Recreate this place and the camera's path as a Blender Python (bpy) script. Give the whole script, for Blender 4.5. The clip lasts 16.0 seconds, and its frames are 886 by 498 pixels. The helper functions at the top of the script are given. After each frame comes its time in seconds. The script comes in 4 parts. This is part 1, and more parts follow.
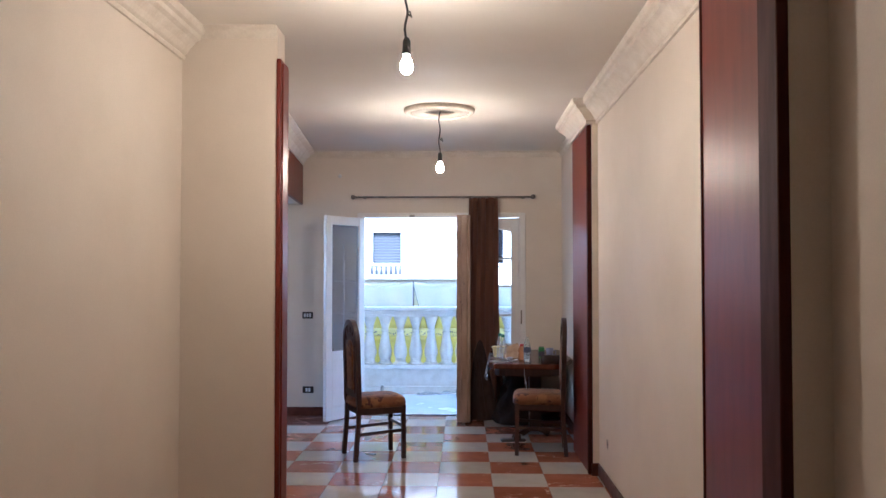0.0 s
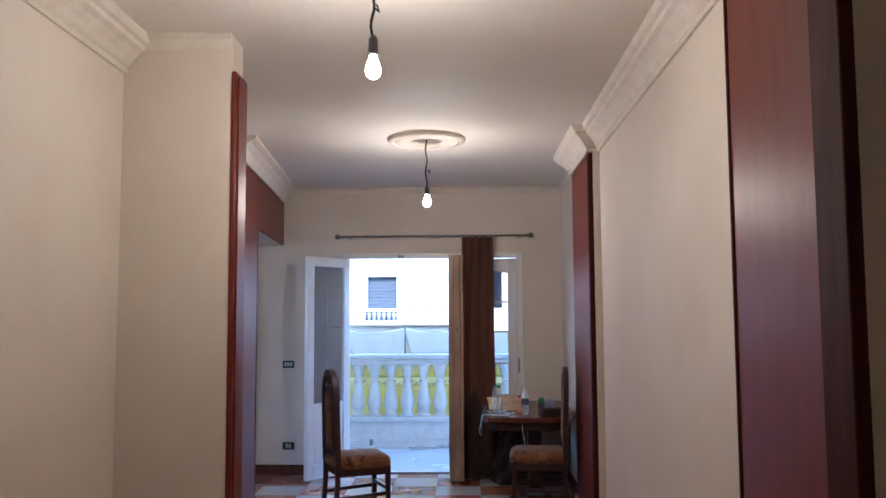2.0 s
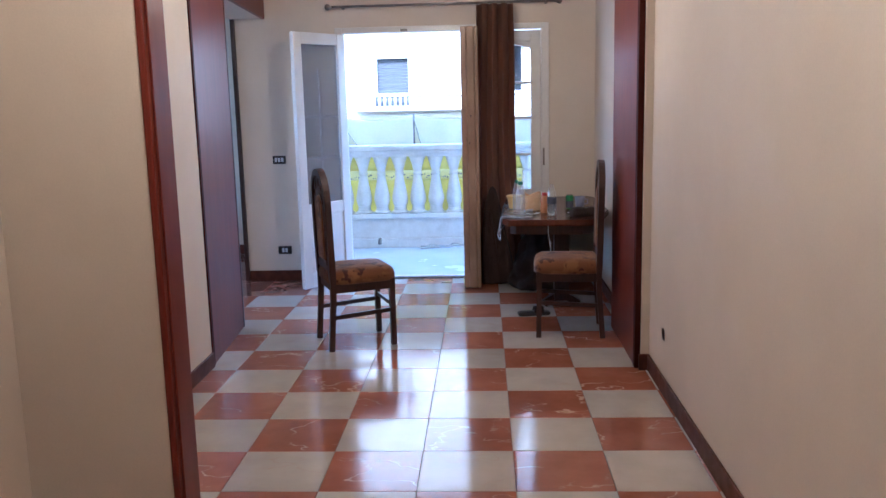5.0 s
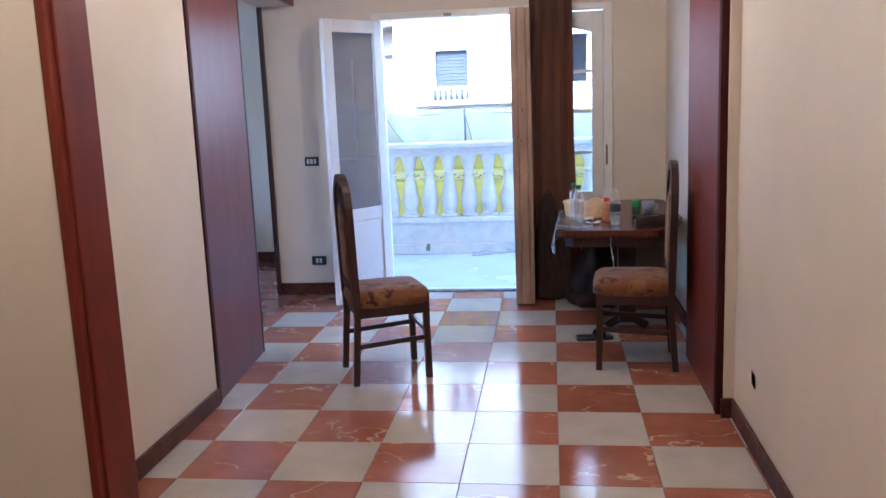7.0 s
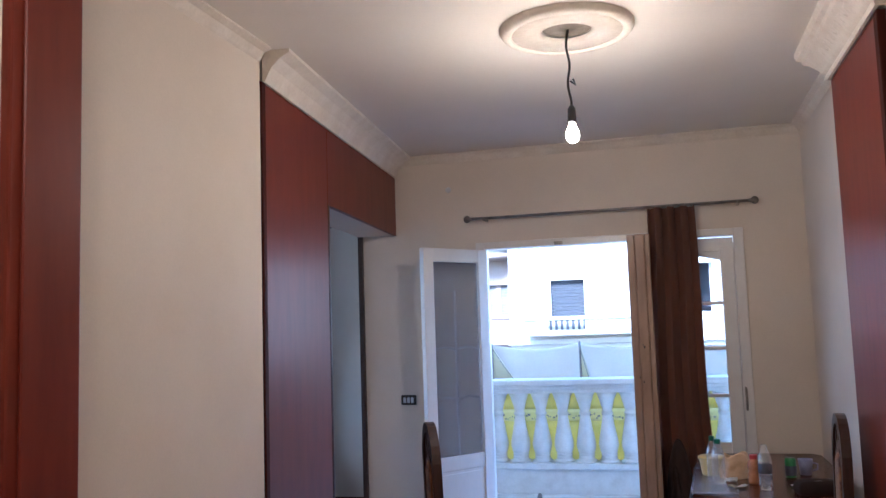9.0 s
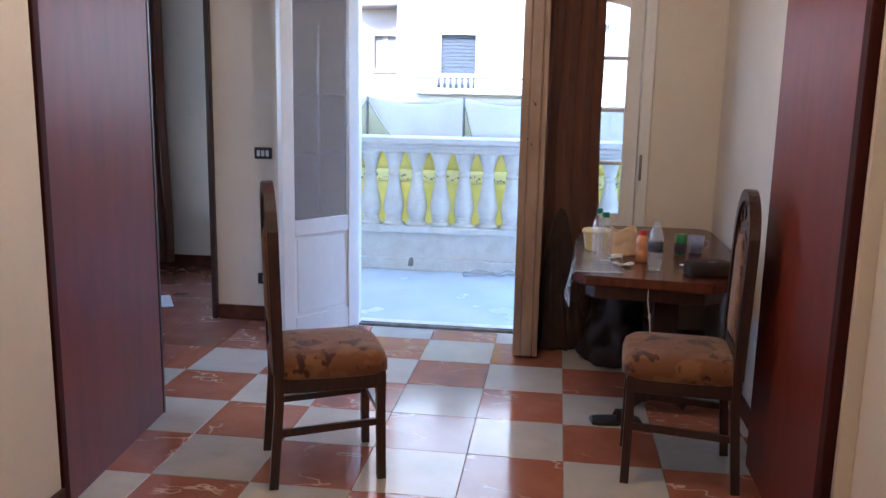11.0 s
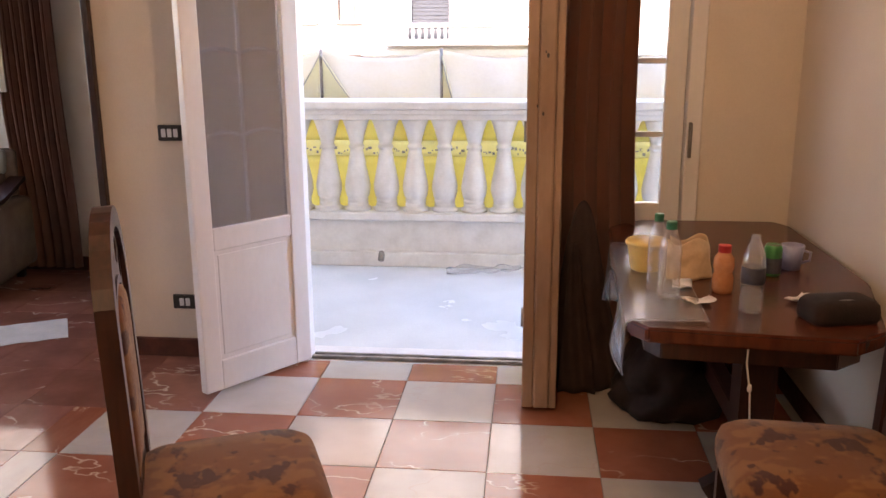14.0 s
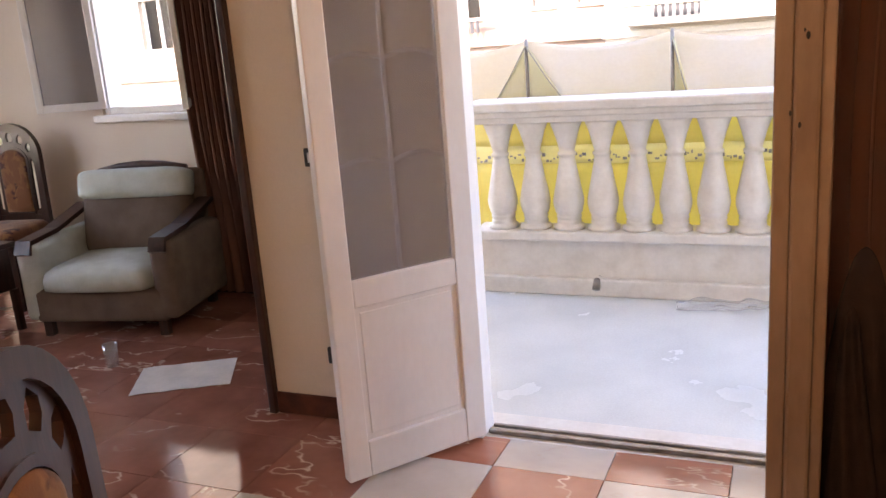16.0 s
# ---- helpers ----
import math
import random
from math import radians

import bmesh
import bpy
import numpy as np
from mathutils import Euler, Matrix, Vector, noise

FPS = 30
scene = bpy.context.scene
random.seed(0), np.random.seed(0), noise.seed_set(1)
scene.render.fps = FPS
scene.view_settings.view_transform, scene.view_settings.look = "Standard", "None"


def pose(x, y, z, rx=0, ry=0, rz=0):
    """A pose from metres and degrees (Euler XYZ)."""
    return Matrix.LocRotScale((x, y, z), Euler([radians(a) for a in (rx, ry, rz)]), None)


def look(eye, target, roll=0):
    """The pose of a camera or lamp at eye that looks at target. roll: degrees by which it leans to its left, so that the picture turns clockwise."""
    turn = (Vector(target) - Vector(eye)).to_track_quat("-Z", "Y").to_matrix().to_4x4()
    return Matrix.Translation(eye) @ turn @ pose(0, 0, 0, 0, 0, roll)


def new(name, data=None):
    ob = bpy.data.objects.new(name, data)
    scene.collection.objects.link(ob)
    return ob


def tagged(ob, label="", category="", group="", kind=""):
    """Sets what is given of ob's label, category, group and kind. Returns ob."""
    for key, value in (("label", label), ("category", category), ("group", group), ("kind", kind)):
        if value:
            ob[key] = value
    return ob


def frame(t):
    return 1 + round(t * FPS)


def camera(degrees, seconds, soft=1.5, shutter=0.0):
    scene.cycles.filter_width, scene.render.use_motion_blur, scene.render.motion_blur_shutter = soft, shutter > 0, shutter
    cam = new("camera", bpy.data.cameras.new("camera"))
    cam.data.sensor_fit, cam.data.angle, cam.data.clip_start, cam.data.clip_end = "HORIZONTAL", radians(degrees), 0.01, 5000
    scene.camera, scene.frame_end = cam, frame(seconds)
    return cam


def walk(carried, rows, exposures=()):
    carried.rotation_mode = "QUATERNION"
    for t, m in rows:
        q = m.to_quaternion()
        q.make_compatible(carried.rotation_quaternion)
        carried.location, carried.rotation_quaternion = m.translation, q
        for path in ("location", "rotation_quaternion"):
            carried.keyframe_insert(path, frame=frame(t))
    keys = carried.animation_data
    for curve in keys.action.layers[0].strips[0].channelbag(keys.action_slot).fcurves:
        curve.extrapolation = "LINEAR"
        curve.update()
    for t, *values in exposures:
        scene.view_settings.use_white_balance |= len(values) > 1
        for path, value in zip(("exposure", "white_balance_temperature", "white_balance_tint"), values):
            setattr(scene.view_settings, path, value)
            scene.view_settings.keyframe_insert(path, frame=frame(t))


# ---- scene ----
cam = camera(55.4, 16.0)
PATH = [
    (0, (-0.003, -0.534, 1.524), (-0.054, 1.464, 1.585), 0.0),
    (0.5, (-0.01, -0.491, 1.52), (-0.023, 1.483, 1.843), 0.3),
    (1, (0.016, -0.261, 1.576), (0.009, 1.687, 2.032), 0.2),
    (1.5, (0.09, -0.104, 1.545), (0.066, 1.848, 1.979), -0.2),
    (2, (0.076, 0.1, 1.515), (0.024, 2.092, 1.684), -0.3),
    (2.5, (0.056, 0.263, 1.518), (-0.006, 2.262, 1.487), -0.5),
    (3, (0.038, 0.49, 1.517), (-0.031, 2.475, 1.279), -1.3),
    (5.5, (0.098, 1.399, 1.53), (-0.006, 3.367, 1.19), -1.4),
    (6, (0.105, 1.593, 1.523), (0.0, 3.561, 1.18), -1.6),
    (6.5, (0.155, 1.827, 1.519), (0.049, 3.795, 1.177), -1.6),
    (7, (0.189, 2.034, 1.524), (-0.069, 3.987, 1.177), -2.3),
    (7.5, (0.150, 2.255, 1.478), (-0.426, 4.133, 1.103), -4.35),
    (8, (0.132, 2.459, 1.509), (-0.594, 4.297, 1.203), -5.7),
    (8.5, (0.14, 2.54, 1.552), (-0.505, 4.433, 1.527), -5.2),
    (9, (0.158, 2.694, 1.566), (-0.353, 4.617, 1.762), -1.9),
    (9.5, (0.157, 2.903, 1.591), (-0.316, 4.828, 1.86), 0.9),
    (10, (0.159, 3.104, 1.52), (-0.223, 5.067, 1.567), 1.2),
    (12.5, (-0.001, 4.138, 1.485), (-0.219, 6.056, 0.96), 1.1),
    (13, (-0.032, 4.391, 1.47), (-0.248, 6.311, 0.954), 0.7),
    (13.5, (-0.064, 4.648, 1.497), (-0.278, 6.572, 0.993), 0.1),
    (14, (-0.068, 4.883, 1.485), (-0.269, 6.814, 1.007), -0.3),
    (14.5, (-0.045, 5.144, 1.484), (-0.253, 7.08, 1.029), -0.8),
    (15, (-0.044, 5.397, 1.477), (-0.355, 7.317, 1.013), -1.6),
    (15.5, (-0.04, 5.645, 1.5), (-0.53, 7.528, 1.035), -2.9),
    (16, (-0.02, 5.851, 1.496), (-0.793, 7.629, 1.007), -4.4),
]
SKY, SUN, BULBS, FILL = 0.15, 1.5, 62.0, 0.9
EXPOSURES = [(0.0, 4.06, 4630, 10), (0.5, 3.66, 4780, 12), (1.5, 3.61, 4600, 13), (2.0, 3.74, 4450, 10), (2.5, 3.86, 4280, 11), (3.2, 3.86, 4480, 11), (5.5, 4.24, 4520, 11), (7.5, 4.34, 4580, 11), (8.5, 4.17, 4550, 12), (9.0, 3.72, 4550, 12), (9.5, 3.37, 4950, 13), (10.0, 3.52, 4650, 7), (12.5, 4.52, 5950, 21), (13.5, 4.22, 6800, 25), (15.0, 3.97, 7850, 27), (16.0, 3.92, 7850, 26)]
walk(cam, [(t, look(e, g, r)) for t, e, g, r in PATH], EXPOSURES)

# ---- world and sun ----
world = bpy.data.worlds.new("sky")
scene.world = world
world.use_nodes = True
wn = world.node_tree
sky = wn.nodes.new("ShaderNodeTexSky")
sky.sky_type, sky.sun_disc = "NISHITA", False
sky.sun_elevation, sky.sun_rotation = radians(48), radians(170)
wn.links.new(sky.outputs[0], wn.nodes["Background"].inputs[0])
wn.nodes["Background"].inputs[1].default_value = SKY
sun_data = bpy.data.lights.new("sun", "SUN")
sun_data.energy, sun_data.angle, sun_data.color = SUN, radians(12), (1.0, 0.95, 0.88)
new("sun", sun_data).matrix_world = look((-2, -10, 12), (0.1, 2.0, 0.0))

# area lamp added in the side window's opening to brighten the salon
lamp_data = bpy.data.lights.new("salon_fill", "AREA")
lamp_data.shape, lamp_data.size, lamp_data.size_y = "RECTANGLE", 2.5, 1.3
lamp_data.energy, lamp_data.color = FILL, (0.84, 0.92, 1.0)
new("salon_fill", lamp_data).matrix_world = look((-5.68, 7.95, 1.62), (-3.0, 7.95, 1.0))

# ---- materials ----
def graph(name, rough=0.5, metal=0.0):
    m = bpy.data.materials.new(name)
    m.use_nodes = True
    b = m.node_tree.nodes["Principled BSDF"]
    b.inputs["Roughness"].default_value, b.inputs["Metallic"].default_value = rough, metal
    return m, m.node_tree.nodes, m.node_tree.links, b


def noise_node(n, l, scale, detail=4.0, stretch=(1, 1, 1), vec=None, rough=0.55):
    mp = n.new("ShaderNodeMapping")
    mp.inputs["Scale"].default_value = stretch
    if vec is None:
        vec = n.new("ShaderNodeNewGeometry").outputs["Position"]
    l.new(vec, mp.inputs["Vector"])
    t = n.new("ShaderNodeTexNoise")
    t.inputs["Scale"].default_value, t.inputs["Detail"].default_value, t.inputs["Roughness"].default_value = scale, detail, rough
    l.new(mp.outputs[0], t.inputs["Vector"])
    return t.outputs["Fac"]


def ramp(n, l, fac, stops):
    r = n.new("ShaderNodeValToRGB")
    while len(r.color_ramp.elements) < len(stops):
        r.color_ramp.elements.new(0.5)
    for e, (p, c) in zip(r.color_ramp.elements, stops):
        e.position, e.color = p, (*c, 1)
    l.new(fac, r.inputs[0])
    return r.outputs[0]


def mixed(n, l, fac, a, b, mode="MIX"):
    x = n.new("ShaderNodeMix")
    x.data_type, x.blend_type = "RGBA", mode
    for sock, v in ((x.inputs[0], fac), (x.inputs[6], a), (x.inputs[7], b)):
        if isinstance(v, (int, float)):
            sock.default_value = v
        elif isinstance(v, tuple):
            sock.default_value = (*v, 1)
        else:
            l.new(v, sock)
    return x.outputs[2]


def bumped(n, l, b, height, strength, dist=0.01):
    u = n.new("ShaderNodeBump")
    u.inputs["Strength"].default_value, u.inputs["Distance"].default_value = strength, dist
    l.new(height, u.inputs["Height"])
    l.new(u.outputs[0], b.inputs["Normal"])


def surface(name, c1, c2, scale=3.0, fine=80.0, rough=0.6, bump=0.15, stretch=(1, 1, 1), metal=0.0, spec=0.5, vary=0.1):
    """Two colours mixed by a broad and a fine noise, with fine relief and uneven gloss."""
    m, n, l, b = graph(name, rough, metal)
    big, small = noise_node(n, l, scale, 5, stretch), noise_node(n, l, fine, 3, stretch)
    col = mixed(n, l, ramp(n, l, big, [(0.35, (0, 0, 0)), (0.68, (1, 1, 1))]), c1, c2)
    col = mixed(n, l, vary, col, ramp(n, l, small, [(0.3, (0.3, 0.3, 0.3)), (0.7, (1, 1, 1))]), "MULTIPLY")
    l.new(col, b.inputs["Base Color"])
    rr = n.new("ShaderNodeMapRange")
    rr.inputs["To Min"].default_value, rr.inputs["To Max"].default_value = rough * 0.8, min(1, rough * 1.2)
    l.new(big, rr.inputs["Value"])
    l.new(rr.outputs[0], b.inputs["Roughness"])
    b.inputs["Specular IOR Level"].default_value = spec
    if bump:
        bumped(n, l, b, small, bump, 0.004)
    return m


WALL = surface("cream_wall_paint", (0.73, 0.655, 0.565), (0.67, 0.595, 0.505), 1.3, 140, 0.62, 0.12, vary=0.07)
CEIL = surface("ceiling_paint", (0.78, 0.74, 0.67), (0.74, 0.69, 0.61), 1.1, 120, 0.75, 0.10, vary=0.05)
PLASTER = surface("moulded_plaster", (0.80, 0.74, 0.65), (0.72, 0.65, 0.55), 9, 60, 0.7, 0.3, vary=0.12)
WHITE = surface("white_gloss_paint", (0.80, 0.79, 0.77), (0.74, 0.72, 0.70), 3, 40, 0.32, 0.08, (1, 1, 0.5), vary=0.05)
# worn white paint; beige-brown puts the right leaf's shade into the colour
WORNSHADE = surface("worn_paint_in_shade", (0.42, 0.295, 0.215), (0.26, 0.165, 0.110), 6, 50, 0.45, 0.15, (1, 1, 0.3), vary=0.15)
CONCRETE = surface("painted_balustrade", (0.73, 0.71, 0.67), (0.645, 0.615, 0.565), 8, 45, 0.75, 0.3, vary=0.10)
SKIRT = surface("dark_brown_skirting", (0.115, 0.040, 0.026), (0.065, 0.024, 0.017), 12, 70, 0.55, 0.05, spec=0.2)
STEEL = surface("aged_metal", (0.34, 0.32, 0.30), (0.18, 0.16, 0.14), 14, 90, 0.4, 0.1, metal=0.9)
BLACK = surface("black_plastic", (0.018, 0.017, 0.017), (0.03, 0.028, 0.027), 20, 120, 0.45, 0.1)
DARKCLOTH = surface("dark_cloth", (0.026, 0.013, 0.011), (0.014, 0.008, 0.007), 12, 200, 0.9, 0.4)
BALFLOOR = surface("balcony_terrazzo", (0.68, 0.70, 0.68), (0.56, 0.585, 0.575), 1.7, 110, 0.26, 0.05, vary=0.16)
# dark tone of the sheets that shade the curtain's foot
CURTAINSHADE = surface("curtain_shade_brown", (0.046, 0.024, 0.019), (0.030, 0.016, 0.013), 9, 200, 0.9, 0.4)
ASPHALT = surface("street_asphalt", (0.06, 0.058, 0.055), (0.04, 0.04, 0.04), 2, 60, 0.9, 0.4)
FACADE = surface("pale_rendered_facade", (0.50, 0.485, 0.45), (0.42, 0.405, 0.375), 0.6, 25, 0.85, 0.2, vary=0.12)
STONE = surface("beige_rendered_facade", (0.33, 0.295, 0.25), (0.25, 0.225, 0.19), 0.7, 25, 0.85, 0.2, vary=0.12)
ROSY = surface("rosy_rendered_facade", (0.31, 0.245, 0.21), (0.25, 0.195, 0.165), 0.7, 25, 0.85, 0.2, vary=0.12)
SHUTTER = surface("grey_roller_shutter", (0.034, 0.036, 0.042), (0.026, 0.028, 0.033), 4, 40, 0.6, 0.2, (1, 1, 8))
BLIND = surface("pale_window_blind", (0.20, 0.19, 0.18), (0.14, 0.13, 0.125), 4, 40, 0.6, 0.2)
# armchair's window-lit tops and shaded fronts, painted as two upholstery colours
ARMLIT = surface("upholstery_lit_pale", (0.58, 0.66, 0.64), (0.46, 0.53, 0.51), 7, 260, 0.8, 0.35, vary=0.2)
ARMSHADED = surface("upholstery_shaded_brown", (0.175, 0.130, 0.100), (0.125, 0.090, 0.070), 7, 260, 0.85, 0.35, vary=0.2)
PAPER = surface("white_paper", (0.75, 0.76, 0.77), (0.62, 0.64, 0.66), 8, 90, 0.7, 0.1)
TUBYEL = surface("yellow_plastic_tub", (0.78, 0.60, 0.22), (0.72, 0.52, 0.18), 15, 80, 0.4, 0.05)
KRAFT = surface("beige_wrapping_paper", (0.70, 0.52, 0.33), (0.58, 0.40, 0.24), 18, 70, 0.7, 0.35)
GREEN = surface("green_printed_can", (0.03, 0.19, 0.06), (0.05, 0.28, 0.07), 30, 120, 0.3, 0.02)
REDCAP = surface("red_cap", (0.48, 0.03, 0.025), (0.40, 0.025, 0.02), 20, 90, 0.35, 0.02)
GREENCAP = surface("green_cap", (0.02, 0.16, 0.09), (0.02, 0.12, 0.07), 20, 90, 0.35, 0.02)
NAVY = surface("navy_label", (0.05, 0.052, 0.08), (0.08, 0.085, 0.12), 30, 120, 0.45, 0.02)
INK = surface("faded_blue_ink", (0.20, 0.22, 0.36), (0.34, 0.36, 0.44), 20, 90, 0.6, 0.02)
LILAC = surface("pale_blue_plastic", (0.30, 0.31, 0.45), (0.22, 0.23, 0.36), 20, 90, 0.4, 0.05)
CARD = surface("drooping_tarpaulin", (0.78, 0.785, 0.79), (0.77, 0.72, 0.55), 1.5, 40, 0.7, 0.3, (1, 1, 1.6))


def mahogany():
    m, n, l, b = graph("varnished_mahogany", 0.22)
    grain = noise_node(n, l, 4, 5, (4, 4, 0.7), rough=0.6)
    blot = noise_node(n, l, 1.6, 4, (1, 1, 0.5))
    col = ramp(n, l, grain, [(0.25, (0.125, 0.019, 0.011)), (0.5, (0.160, 0.026, 0.014)), (0.8, (0.190, 0.034, 0.018))])
    col = mixed(n, l, 0.35, col, ramp(n, l, blot, [(0.3, (0.45, 0.45, 0.45)), (0.7, (1, 1, 1))]), "MULTIPLY")
    l.new(col, b.inputs["Base Color"])
    rr = n.new("ShaderNodeMapRange")
    rr.inputs["To Min"].default_value, rr.inputs["To Max"].default_value = 0.32, 0.44
    l.new(blot, rr.inputs["Value"])
    l.new(rr.outputs[0], b.inputs["Roughness"])
    b.inputs["Specular IOR Level"].default_value = 0.25
    bumped(n, l, b, noise_node(n, l, 9, 2, (1, 1, 0.12)), 0.02, 0.02)
    return m


def dark_wood():
    m, n, l, b = graph("dark_stained_wood", 0.34)
    grain = noise_node(n, l, 14, 7, (4, 4, 0.5))
    l.new(ramp(n, l, grain, [(0.3, (0.020, 0.008, 0.006)), (0.7, (0.052, 0.018, 0.013))]), b.inputs["Base Color"])
    b.inputs["Coat Weight"].default_value, b.inputs["Coat Roughness"].default_value = 0.10, 0.22
    b.inputs["Specular IOR Level"].default_value = 0.5
    bumped(n, l, b, grain, 0.08, 0.004)
    return m


def table_wood():
    m, n, l, b = graph("brown_polished_table_wood", 0.26)
    grain = noise_node(n, l, 7, 8, (5, 0.6, 1))
    l.new(ramp(n, l, grain, [(0.3, (0.060, 0.016, 0.009)), (0.7, (0.115, 0.032, 0.017))]), b.inputs["Base Color"])
    bumped(n, l, b, grain, 0.05, 0.004)
    return m


def tile(name, stops, vein, veins, rough, vscale=2.6):
    """Glazed floor tile: cloudy body with thin branching veins, different on every tile."""
    m, n, l, b = graph(name, rough)
    info, tc = n.new("ShaderNodeObjectInfo"), n.new("ShaderNodeTexCoord")
    mul = n.new("ShaderNodeMath")
    mul.operation, mul.inputs[1].default_value = "MULTIPLY", 37.0
    l.new(info.outputs["Random"], mul.inputs[0])
    add = n.new("ShaderNodeVectorMath")
    l.new(tc.outputs["Object"], add.inputs[0])
    l.new(mul.outputs[0], add.inputs[1])
    cloud = noise_node(n, l, 5, 5, vec=add.outputs[0])
    col = ramp(n, l, cloud, stops)
    warp = noise_node(n, l, vscale * 0.75, 4, (1.0, 1.7, 1), vec=add.outputs[0], rough=0.55)
    line = ramp(n, l, warp, [(0.487, (0, 0, 0)), (0.497, (1, 1, 1)), (0.507, (0, 0, 0))])
    mask = ramp(n, l, noise_node(n, l, 4.0, 2, vec=add.outputs[0]), [(0.44, (0, 0, 0)), (0.58, (1, 1, 1))])
    fac = mixed(n, l, 1.0, line, mask, "MULTIPLY")
    fac = mixed(n, l, 1.0, fac, (veins, veins, veins), "MULTIPLY")
    col = mixed(n, l, fac, col, vein)
    tint = n.new("ShaderNodeMapRange")
    tint.inputs["To Min"].default_value, tint.inputs["To Max"].default_value = 0.86, 1.06
    l.new(info.outputs["Random"], tint.inputs["Value"])
    col = mixed(n, l, 1.0, col, tint.outputs[0], "MULTIPLY")
    l.new(col, b.inputs["Base Color"])
    smear = noise_node(n, l, 2.3, 4)
    rr = n.new("ShaderNodeMapRange")
    rr.inputs["To Min"].default_value, rr.inputs["To Max"].default_value = rough * 0.6, rough * 1.7
    l.new(smear, rr.inputs["Value"])
    l.new(rr.outputs[0], b.inputs["Roughness"])
    bumped(n, l, b, noise_node(n, l, 6, 2), 0.05, 0.01)
    return m


def fabric(name, ground, blotch, dark, scale=16):
    """Woven upholstery with blurred leaf-shaped blotches."""
    m, n, l, b = graph(name, 0.85)
    tc = n.new("ShaderNodeTexCoord").outputs["Object"]
    a, c = noise_node(n, l, scale, 2, (1, 1.4, 1), vec=tc), noise_node(n, l, scale * 0.8, 3, (1.5, 1, 1.2), vec=tc)
    col = mixed(n, l, ramp(n, l, a, [(0.50, (0, 0, 0)), (0.57, (1, 1, 1))]), ground, blotch)
    col = mixed(n, l, ramp(n, l, c, [(0.55, (0, 0, 0)), (0.60, (1, 1, 1))]), col, dark)
    weave = noise_node(n, l, 420, 2, vec=tc)
    col = mixed(n, l, 0.3, col, ramp(n, l, weave, [(0.3, (0.4, 0.4, 0.4)), (0.7, (1, 1, 1))]), "MULTIPLY")
    l.new(col, b.inputs["Base Color"])
    b.inputs["Sheen Weight"].default_value = 0.2
    bumped(n, l, b, weave, 0.3, 0.003)
    return m


def drape(name, c1, c2, through_tint):
    m, n, l, b = graph(name, 0.8)
    weave = noise_node(n, l, 240, 3, (1, 1, 0.4))
    broad = noise_node(n, l, 2.2, 3, (1, 1, 0.35))
    col = mixed(n, l, broad, c1, c2)
    col = mixed(n, l, 0.3, col, ramp(n, l, weave, [(0.3, (0.4, 0.4, 0.4)), (0.7, (1, 1, 1))]), "MULTIPLY")
    l.new(col, b.inputs["Base Color"])
    b.inputs["Sheen Weight"].default_value = 0.15
    bumped(n, l, b, weave, 0.25, 0.003)
    thin = n.new("ShaderNodeBsdfTranslucent")
    thin.inputs[0].default_value = (*through_tint, 1)
    both = n.new("ShaderNodeMixShader")
    both.inputs[0].default_value = 0.42
    l.new(b.outputs[0], both.inputs[1])
    l.new(thin.outputs[0], both.inputs[2])
    l.new(both.outputs[0], n["Material Output"].inputs[0])
    return m


def clear(name, tint, rough=0.02, ior=1.45, alpha=1.0):
    m, n, l, b = graph(name, rough)
    b.inputs["Base Color"].default_value = (*tint, 1)
    b.inputs["Transmission Weight"].default_value, b.inputs["IOR"].default_value = 1.0, ior
    return m


def thin_plastic(name, tint, rough, haze, blend=0.22):
    """Thin clear plastic: see-through, a little milky, with gloss that grows towards the rim."""
    m, n, l, b = graph(name, rough)
    b.inputs["Base Color"].default_value = (0.80, 0.81, 0.82, 1)
    see, milky, rim = n.new("ShaderNodeBsdfTransparent"), n.new("ShaderNodeMixShader"), n.new("ShaderNodeMixShader")
    see.inputs[0].default_value, milky.inputs[0].default_value = (*tint, 1), haze
    l.new(see.outputs[0], milky.inputs[1])
    l.new(b.outputs[0], milky.inputs[2])
    gloss, edge = n.new("ShaderNodeBsdfGlossy"), n.new("ShaderNodeLayerWeight")
    gloss.inputs["Roughness"].default_value, edge.inputs["Blend"].default_value = rough, blend
    l.new(edge.outputs["Facing"], rim.inputs[0])
    l.new(milky.outputs[0], rim.inputs[1])
    l.new(gloss.outputs[0], rim.inputs[2])
    l.new(rim.outputs[0], n["Material Output"].inputs[0])
    return m


def glow(name, colour, strength):
    m, n, l, b = graph(name, 0.3)
    b.inputs["Base Color"].default_value = (*colour, 1)
    b.inputs["Emission Color"].default_value, b.inputs["Emission Strength"].default_value = (*colour, 1), strength
    return m


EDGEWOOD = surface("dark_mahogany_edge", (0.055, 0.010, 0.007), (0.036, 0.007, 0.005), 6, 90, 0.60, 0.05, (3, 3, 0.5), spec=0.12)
WOOD, DARKWOOD, TABLEWOOD = mahogany(), dark_wood(), table_wood()
REDTILE = tile("red_marbled_tile", [(0.3, (0.31, 0.108, 0.062)), (0.7, (0.42, 0.162, 0.098))], (0.82, 0.60, 0.44), 0.85, 0.10)
WHITETILE = tile("white_glazed_tile", [(0.3, (0.49, 0.445, 0.395)), (0.7, (0.58, 0.535, 0.485))], (0.50, 0.36, 0.27), 0.35, 0.10)
BROWNTILE = tile("dark_red_marbled_tile", [(0.3, (0.225, 0.090, 0.068)), (0.7, (0.34, 0.150, 0.112))], (0.72, 0.56, 0.48), 0.9, 0.055, 2.0)
